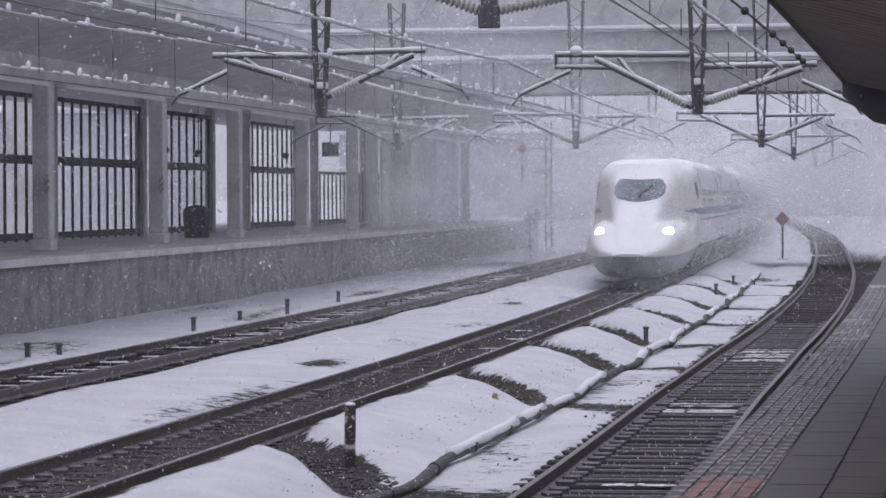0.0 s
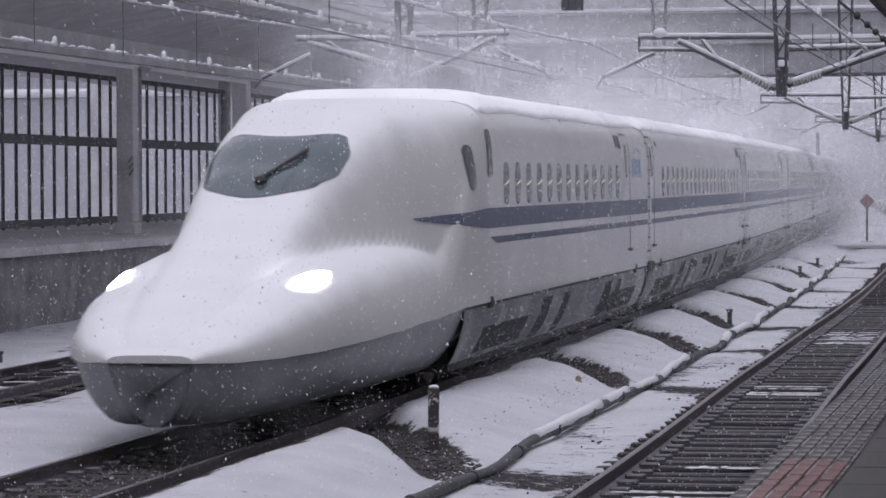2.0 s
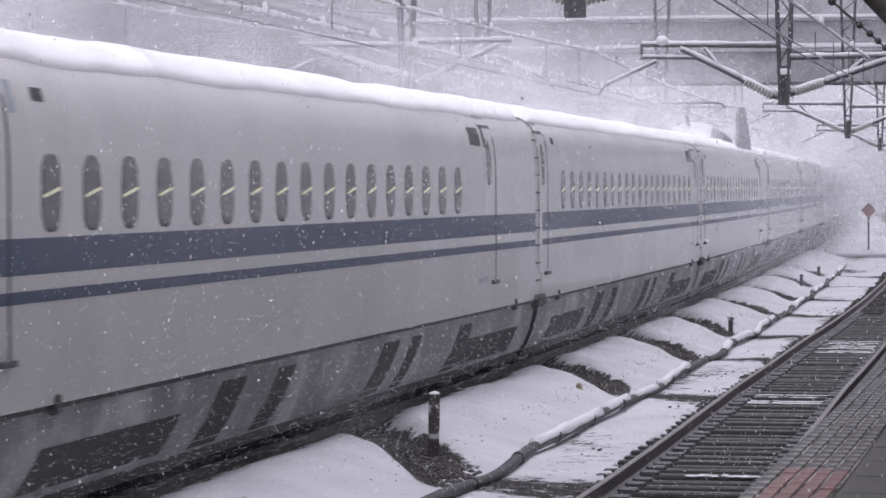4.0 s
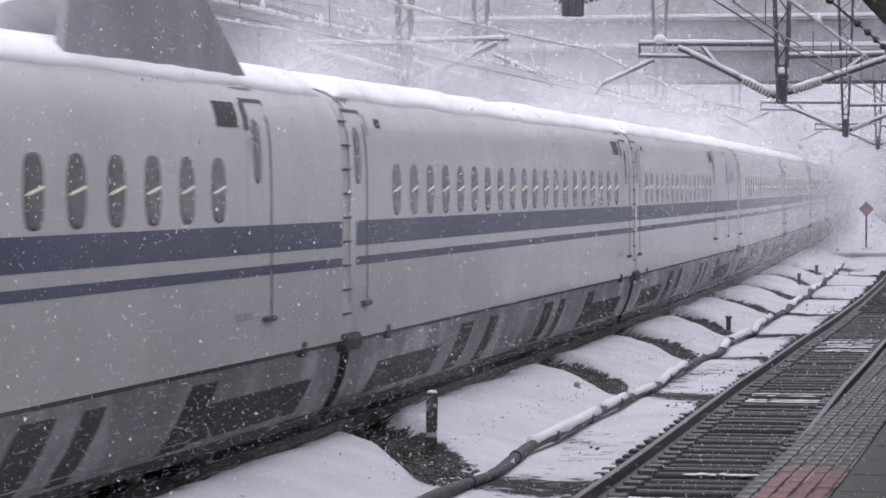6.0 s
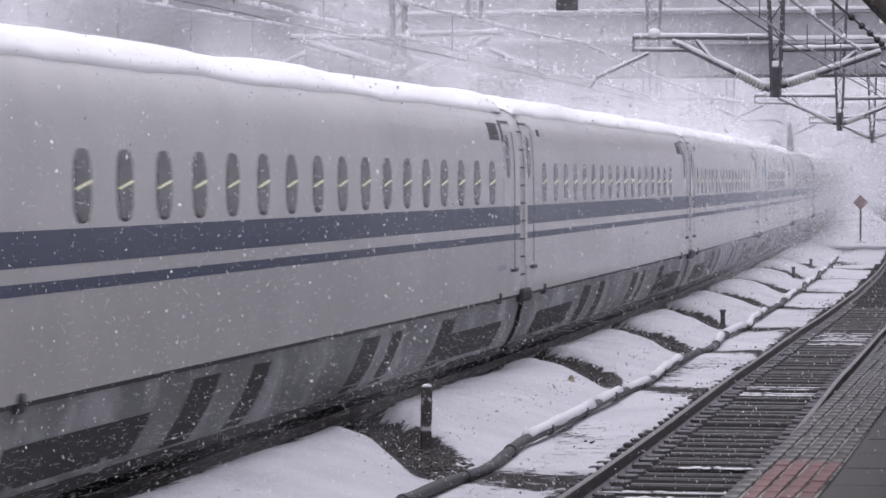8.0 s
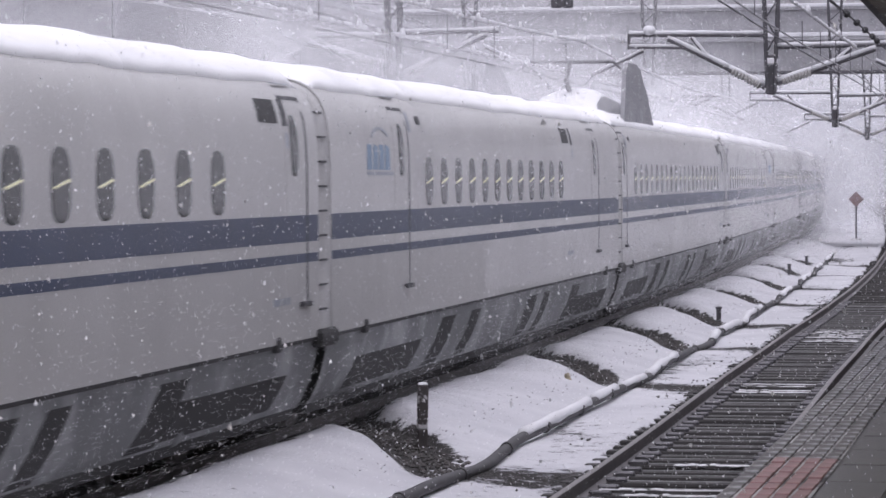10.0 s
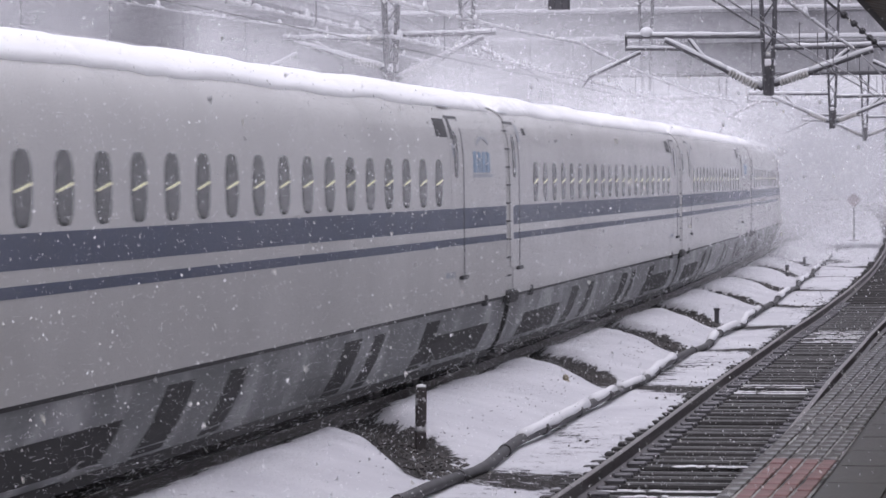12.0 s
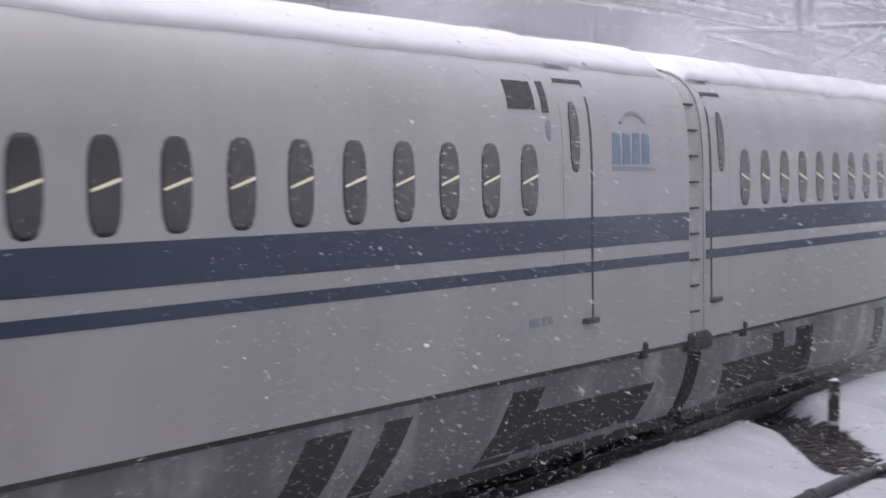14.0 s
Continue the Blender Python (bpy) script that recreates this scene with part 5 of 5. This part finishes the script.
def car_puffs(seed, y0, y1, front=False):
    """Where the snow is whirled up round a car: over the roof, along the skirts and in its lee."""
    rng = random.Random(seed)
    out = []
    for i in range(38):
        h = rng.random() ** 1.4
        out.append((rng.uniform(-2.4, 1.3), rng.uniform(y0, y1), 3.80 + 1.35 * h, rng.uniform(0.7, 1.5), rng.uniform(0.27, 0.46) * (1 - 0.6 * h)))
    for i in range(12):
        out.append((rng.choice((1, 1, -1)) * rng.uniform(1.7, 2.3), rng.uniform(y0, y1), rng.uniform(-0.1, 0.5), rng.uniform(0.4, 0.9), rng.uniform(0.04, 0.10)))
    for i in range(7):
        out.append((rng.uniform(-5.5, -2.4), rng.uniform(y0, y1), rng.uniform(0.5, 3.6), rng.uniform(1.4, 2.4), rng.uniform(0.20, 0.36)))
    for i in range(34):
        out.append((rng.uniform(1.85, 2.6), rng.uniform(y0, y1), rng.uniform(0.9, 3.9), rng.uniform(0.6, 1.2), rng.uniform(0.03, 0.06)))
    for i in range(12):
        out.append((rng.uniform(-3.0, 1.0), rng.uniform(y0, y1), rng.uniform(4.4, 6.0), rng.uniform(1.4, 2.2), rng.uniform(0.06, 0.11)))
    if front:
        for i in range(14):
            out.append((rng.uniform(-1.6, 1.6), rng.uniform(-1.5, 6.0), rng.uniform(-0.15, 0.3), rng.uniform(0.4, 0.8), rng.uniform(0.2, 0.36)))
    return out


MISTS = [mist("snow_mist", car_puffs(100 + k, 0, 25), k) for k in range(4)]
for k, car in enumerate(CARS):
    if k == 0:
        me = mist("snow_mist", car_puffs(90, 11, 27, front=True), 50)
    elif k == 15:
        rng_t = random.Random(5)
        trail = car_puffs(91, 4, 27)
        for i in range(170):
            back_y = -rng_t.uniform(0.0, 1.0) ** 1.3 * 70.0
            trail.append((rng_t.uniform(-3.5, 3.0), back_y, rng_t.uniform(0.2, 4.4), rng_t.uniform(1.4, 2.8), rng_t.uniform(0.16, 0.30)))
        me = mist("snow_mist", trail, 51)
    else:
        me = MISTS[k % 4]
    c = new("snow_mist", me)
    c.parent = car
    tagged(c, "mist of fine blown snow around the train", kind="stuff")


# ---- sleepers and small things by the tracks ----
sleepers(near_n, 20, 112, 0.62, 1.15, SLEEPER, "near_track", "dark wet sleepers of the near track dusted with snow", -0.165, 0.03, 1, ((27.0, 30.2), (43.5, 45.5), (57.0, 62.0)))
sleepers(lambda s: MAIN, 22, 105, 0.62, 1.1, SLEEPER, "main_track", "dark sleepers of the main track in wet ballast", -0.168, 0.05, 2)
sleepers(lambda s: THIRD, 38, 120, 1.15, 1.1, SLEEPER, "third_track", "sleepers of the far track with streaks of snow", -0.15, 0.75, 3)


def cable_duct():
    """A kinked black duct along the foot of the snow bank, snow on its back."""
    rng = random.Random(12)
    root = empty("cable_duct", Matrix(), "black cable duct lying along the snow bank, capped with snow", "cable duct")
    pts = []
    s = 27.0
    while s < 118:
        near_cut = min(abs(s - c + 2.2) for c in TRENCHES)
        n = 5.80 + 0.05 * noise.noise((s * 0.33, 0, 0)) - 0.07 * max(0, 1 - near_cut / 2.5)
        z = -0.12 + 0.05 * min(1.0, near_cut / 2.5) + 0.03 * noise.noise((s * 0.5, 3, 0))
        pts.append((s, n, z))
        s += 0.7
    Build().run([spot(*p) for p in pts], 0.058, 9).done("duct", PIPE, root, smooth=True)
    for i, p in enumerate(pts):
        if i % 4 == 1:
            a, b = Vector(spot(*p)), Vector(spot(*pts[min(i + 1, len(pts) - 1)]))
            d = (b - a).normalized()
            Build().tube(a - d * 0.07, a + d * 0.07, 0.072, sides=10).done("collar", PIPE, root)
    k = 0
    while k < len(pts) - 4:
        size = rng.randint(3, 9)
        seg = pts[k:k + size]
        if len(seg) > 2 and min(min(abs(q[0] - c + 2.2) for c in TRENCHES) for q in seg[1:-1]) > 0.35 and seg[0][0] > 33:
            rr = [spot(s, n + 0.01, z + 0.035) for s, n, z in seg]
            Build().run(rr, 0.068, 8, 0.22, rng).done("snow_cap", SNOW, root, "snow lying on the duct", True)
        k += size


cable_duct()


def ballast_stones():
    """Loose broken stones on the bare ground: in the trenches, along the main line and beside the near track."""
    rng = random.Random(19)
    b = Build()
    shape = [(1, 0, 0), (-1, 0, 0), (0, 1, 0), (0, -1, 0), (0, 0, 1), (0, 0, -1)]
    faces = [(0, 2, 4), (2, 1, 4), (1, 3, 4), (3, 0, 4), (2, 0, 5), (1, 2, 5), (3, 1, 5), (0, 3, 5)]

    def put(s, n, z, r):
        c = spot(s, n, z)
        t = rng.uniform(0, 6.28)
        ca, sa = math.cos(t), math.sin(t)
        vs = []
        for x, y, q in shape:
            k = r * rng.uniform(0.7, 1.3)
            vs.append((c.x + (x * ca - y * sa) * k, c.y + (x * sa + y * ca) * k, c.z + q * k * 0.7))
        b.add(vs, faces)

    for i in range(5200):
        s = 27 + 75 * rng.random() ** 1.6
        n = rng.uniform(8.30, 10.10)
        if abs(n - MAIN + 0.72) < 0.09 or abs(n - MAIN - 0.72) < 0.09:
            continue
        put(s, n, -0.18 + rng.uniform(-0.01, 0.02), rng.uniform(0.025, 0.05))
    for c in TRENCHES[:6]:
        for i in range(420):
            n = rng.uniform(6.05, 8.25)
            s = c + (n - 7.0) * 2.1 + rng.gauss(0, 0.55)
            u = (n - 5.95) / 2.4
            z = -0.20 + 0.33 * math.sin(math.pi * u ** 1.5) ** 0.75 * 0.30
            put(s, n, z + 0.01, rng.uniform(0.018, 0.042))
    for i in range(320):
        s = 26 + 60 * rng.random() ** 1.5
        n = near_n(s) + rng.uniform(0.82, 1.9) * (0.75 + 0.25 * rng.random())
        if noise.noise((s * 0.3, n * 0.9, 40)) > -0.05:
            put(s, n, -0.16, rng.uniform(0.012, 0.026))
    for i in range(500):
        put(rng.uniform(29, 70), rng.uniform(6.2, 8.0), 0.03, 0.01)
    tagged(b.done("ballast_stones", STONE), "loose wet ballast stones on the bare ground", "stones", kind="stuff")


ballast_stones()


def marker_post():
    root = empty("marker_post", Matrix.Translation(spot(33.9, 6.80, -0.30)) @ pose(0, 0, 0, 0.5, 1.0, 20), "short chipped white and dark marker post in the ballast", "post")
    Build().box(-0.055, 0.055, -0.055, 0.055, 0.36, 0.83, 0.012).done("upper_post", POST_PAINT, root, "chipped white upper half")
    Build().box(-0.055, 0.055, -0.055, 0.055, 0.0, 0.358, 0.01).done("lower_post", POST_DARK, root, "dark stained lower half")
    Build().ball((0, 0, 0.84), 0.058, 0.058, 0.025, 4, 10).done("snow_cap", SNOW, root)


marker_post()


def stake(s, n, h, r=0.045):
    h = h * 0.62
    p = spot(s, n, -0.2)
    root = empty("track_stake", Matrix.Translation(p), "small dark stake standing in the snow", "stake", "stakes beside the tracks")
    Build().box(-r, r, -r, r, 0, h, 0.01).done("shaft", STEEL_DARK, root)
    Build().box(-r * 1.4, r * 1.4, -r * 1.2, r * 1.2, h, h + 0.05, 0.015).done("head", STEEL_DARK, root)


for s, n, h in ((46.5, 16.9, 0.42), (55.5, 16.6, 0.55), (58, 16.7, 0.35), (68.5, 16.5, 0.5), (79, 16.4, 0.6), (88, 16.6, 0.5), (64.5, 6.35, 0.48), (93, 6.4, 0.62), (104, 6.3, 0.55), (49.6, 16.8, 0.3), (75, 16.8, 0.35)):
    stake(s, n, h)


def stone(s, n):
    root = empty("ochre_marker", Matrix.Translation(spot(s, n, -0.13)), "small ochre marker stone in the trench", "stone")
    Build().ball((0, 0, 0.07), 0.075, 0.07, 0.08, 5, 9).ball((0, 0, 0.16), 0.045, 0.042, 0.05, 4, 8).done("stone", OCHRE, root)


stone(43.7, 6.62)


def board_sign(s, n, h, material, label, w=0.42):
    """Diamond board on a thin post."""
    root = empty("track_sign", Matrix.Translation(spot(s, n, -0.3)), label, "sign", "signs along the tracks")
    Build().tube((0, 0, 0), (0, 0, h), 0.045, sides=8).done("post", STEEL_DARK, root)
    Build().box(-w / 2, w / 2, -0.03, -0.005, -w / 2, w / 2, 0.004).done("board", material, root, matrix=pose(0, -0.05, h - 0.1, 0, 45, 0))
    Build().box(-0.25, 0.25, -0.2, 0.2, 0, 0.16, 0.03).done("foot", CONCRETE, root)


board_sign(150, 17.2, 2.05, STEEL_DARK, "dark diamond sign on a thin post in the snow")
board_sign(150, 5.5, 2.05, TAIL_RED, "red diamond sign on a thin post, paled as by haze", 0.5)
board_sign(178, 19.3, 2.2, STEEL_DARK, "dark diamond sign on a thin post in the snow")


def falling_snow():
    """Flakes in the air over the whole station, drifting down together."""
    rng = np.random.default_rng(77)
    count = 560000
    s = 9 + 115 * np.sqrt(rng.random(count))
    x = -0.47 * s - 1 + rng.random(count) * (0.52 * s + 2)
    close = np.arange(count) < 210000
    s = np.where(close, 8 + 22 * np.sqrt(rng.random(count)), s)
    x = np.where(close, -2.0 - rng.random(count) * np.maximum(0.2, 0.47 * s - 1.0), x)
    z = -0.4 + rng.random(count) * 27
    cen = np.stack([x, s, z], 1)
    size = rng.uniform(0.005, 0.010, count) * np.where(close, 0.60, 0.72 + s / 120)
    u = rng.normal(size=(count, 3))
    u /= np.linalg.norm(u, axis=1)[:, None]
    w = np.cross(u, rng.normal(size=(count, 3)))
    w /= np.linalg.norm(w, axis=1)[:, None]
    k = size[:, None]
    p = np.stack([cen + u * k, cen - 0.5 * u * k + 0.87 * w * k, cen - 0.5 * u * k - 0.87 * w * k], 1).reshape(-1, 3)
    me = bpy.data.meshes.new("falling_snow")
    me.vertices.add(count * 3)
    me.vertices.foreach_set("co", p.ravel())
    me.loops.add(count * 3)
    me.loops.foreach_set("vertex_index", np.arange(count * 3))
    me.polygons.add(count)
    me.polygons.foreach_set("loop_start", np.arange(count) * 3)
    me.update(calc_edges=True)
    me.materials.append(FLAKE)
    return tagged(new("falling_snow", me), "white snow flakes falling through the air", "snow", kind="stuff")


FLAKES = falling_snow()


def drifting_haze():
    """Thin veils of falling snow across the station, soft discs far apart."""
    rng = random.Random(61)
    puffs = []
    for i in range(210):
        s = rng.uniform(60, 240)
        n = rng.uniform(9, 17.5) if s < 172 else rng.uniform(-8, 60)
        puffs.append((*spot(s, n, rng.uniform(0.0, 8.0)), rng.uniform(2.5, 4.5) if s < 172 else rng.uniform(4, 7.5), rng.uniform(0.05, 0.10)))
    for i in range(150):
        s = rng.uniform(136, 270)
        puffs.append((*spot(s, rng.uniform(-12, 22), rng.uniform(-0.5, 9.0)), rng.uniform(3.5, 7.0), rng.uniform(0.18, 0.32)))
    for i in range(60):
        s = rng.uniform(72, 150)
        puffs.append((*spot(s, rng.uniform(6.4, 7.3), rng.uniform(0.6, 4.6)), rng.uniform(1.2, 2.0), rng.uniform(0.05, 0.09)))
    ob = new("snowfall_haze", mist("snowfall_haze", puffs, 9))
    tagged(ob, "thin haze of falling snow over the station", "snow", kind="stuff")


drifting_haze()


def platform_lamp():
    """Assumed strip light under the camera's own canopy, out of view."""
    # unseen lamp, added to be mirrored in the train windows
    root = empty("strip_light", Matrix.Translation((-0.2, 8, 3.44)), "assumed warm fluorescent strip light under the canopy, out of view", "lamp")
    Build().box(-0.10, 0.10, -14, 14, 0.03, 0.14, 0.02).done("casing", BOARD, root)
    Build().box(-0.04, 0.04, -13.9, 13.9, -0.03, 0.03, 0.015).done("tube", TUBE_LIGHT, root)


platform_lamp()


def station_bits():
    """Hanging sign, notice board, bin and lamps on the far platform."""
    at = lambda s, n, z: Matrix.Translation(spot(s, n, z)) @ pose(0, 0, 0, 0, 0, turn_at(s))
    sign = empty("hanging_sign", at(126.5, 23.0, 4.35), "dark square sign hanging from the canopy", "sign")
    Build().box(-0.34, 0.34, -0.06, 0.06, 0, 0.56, 0.02).done("board", STEEL_DARK, sign)
    Build().tube((0, 0, 0.56), (0, 0, 1.75), 0.025, sides=6).done("rod", STEEL_DARK, sign)
    board = empty("notice_board", at(129.6, 24.6, 1.45), "pale notice board on posts on the platform", "notice board")
    Build().box(-0.17, 0.17, -0.05, 0.05, 3.0, 3.9, 0.02).done("panel", BOARD, board)
    Build().box(-0.04, 0.04, -0.04, 0.04, 0, 3.0, 0.01).done("post", STEEL_GREY, board)
    tub = empty("round_bin", at(102, 23.5, 1.45), "squat round grey bin on the platform", "bin")
    Build().tube((0, 0, 0), (0, 0, 0.85), 0.40, 0.46, 16).done("drum", STEEL_DARK, tub)
    Build().ball((0, 0, 0.86), 0.45, 0.45, 0.2, 5, 14).done("lid", STEEL_DARK, tub, smooth=True)
    for s, n, z in ((104.8, 24.0, 4.2), (99.6, 24.0, 4.25), (119, 23.5, 4.3)):
        l = empty("hanging_loudspeaker", at(s, n, z), "dark round loudspeaker hanging from the canopy", "loudspeaker", "loudspeakers of the far platform")
        Build().tube((0, -0.12, 0), (0, 0.12, 0), 0.13, 0.09, 12).done("horn", STEEL_DARK, l)
        Build().tube((0, 0, 0.1), (0, 0, 1.85), 0.02, sides=6).done("rod", STEEL_DARK, l)
    mast = empty("signal_mast", at(182, 19.0, -0.3), "dark signal mast with a box and a red lamp case", "signal mast")
    for dx in (-0.16, 0.16):
        Build().tube((dx, 0, 0), (dx, 0, 7.2), 0.06, sides=8).done("leg", STEEL_DARK, mast)
    for k in range(9):
        Build().tube((-0.16, 0, 0.6 + k * 0.7), (0.16, 0, 1.0 + k * 0.7), 0.03, sides=6).done("brace", STEEL_DARK, mast)
    Build().box(-0.7, 0.25, -0.3, -0.08, 4.3, 4.6, 0.03).done("cabinet", STEEL_DARK, mast)
    hung = empty("hung_signal", at(144, 17.0, 3.4), "small red signal case hung on a rod", "signal")
    Build().box(-0.19, 0.19, -0.1, 0.1, 1.3, 1.72, 0.03).done("case", TAIL_RED, hung)
    Build().tube((0, 0, 0.0), (0, 0, 3.6), 0.03, sides=6).done("rod", STEEL_DARK, hung)
    Build().ball((0, 0, 0), 0.08, 0.08, 0.1).done("weight", STEEL_DARK, hung)


station_bits()


# ---- what moves ----
def motions():
    times = [i * 0.5 for i in range(29)]
    for k, car in enumerate(CARS):
        rows = []
        for t in times:
            if k < 15:
                s = tip_at(t) + (0 if k == 0 else 27.35 + 25 * (k - 1))
                a = Vector(spot(s, MAIN))
                length = 27.35 if k == 0 else 25.0
                b = spot(s + length, MAIN)
                rows.append((t, Matrix.Translation(a) @ pose(0, 0, 0, 0, 0, math.degrees(math.atan2(-(b - a).x, (b - a).y)))))
            else:
                s = tip_at(t) + 27.35 + 25 * 14 + 27.35
                a, b = spot(s, MAIN), spot(s - 27.35, MAIN)
                rows.append((t, Matrix.Translation(a) @ pose(0, 0, 0, 0, 0, math.degrees(math.atan2(-(b - a).x, (b - a).y)))))
        walk(car, rows)
    walk(FLAKES, [(t, pose(0.35 * t, -0.5 * t, -1.3 * t)) for t in times])


motions()
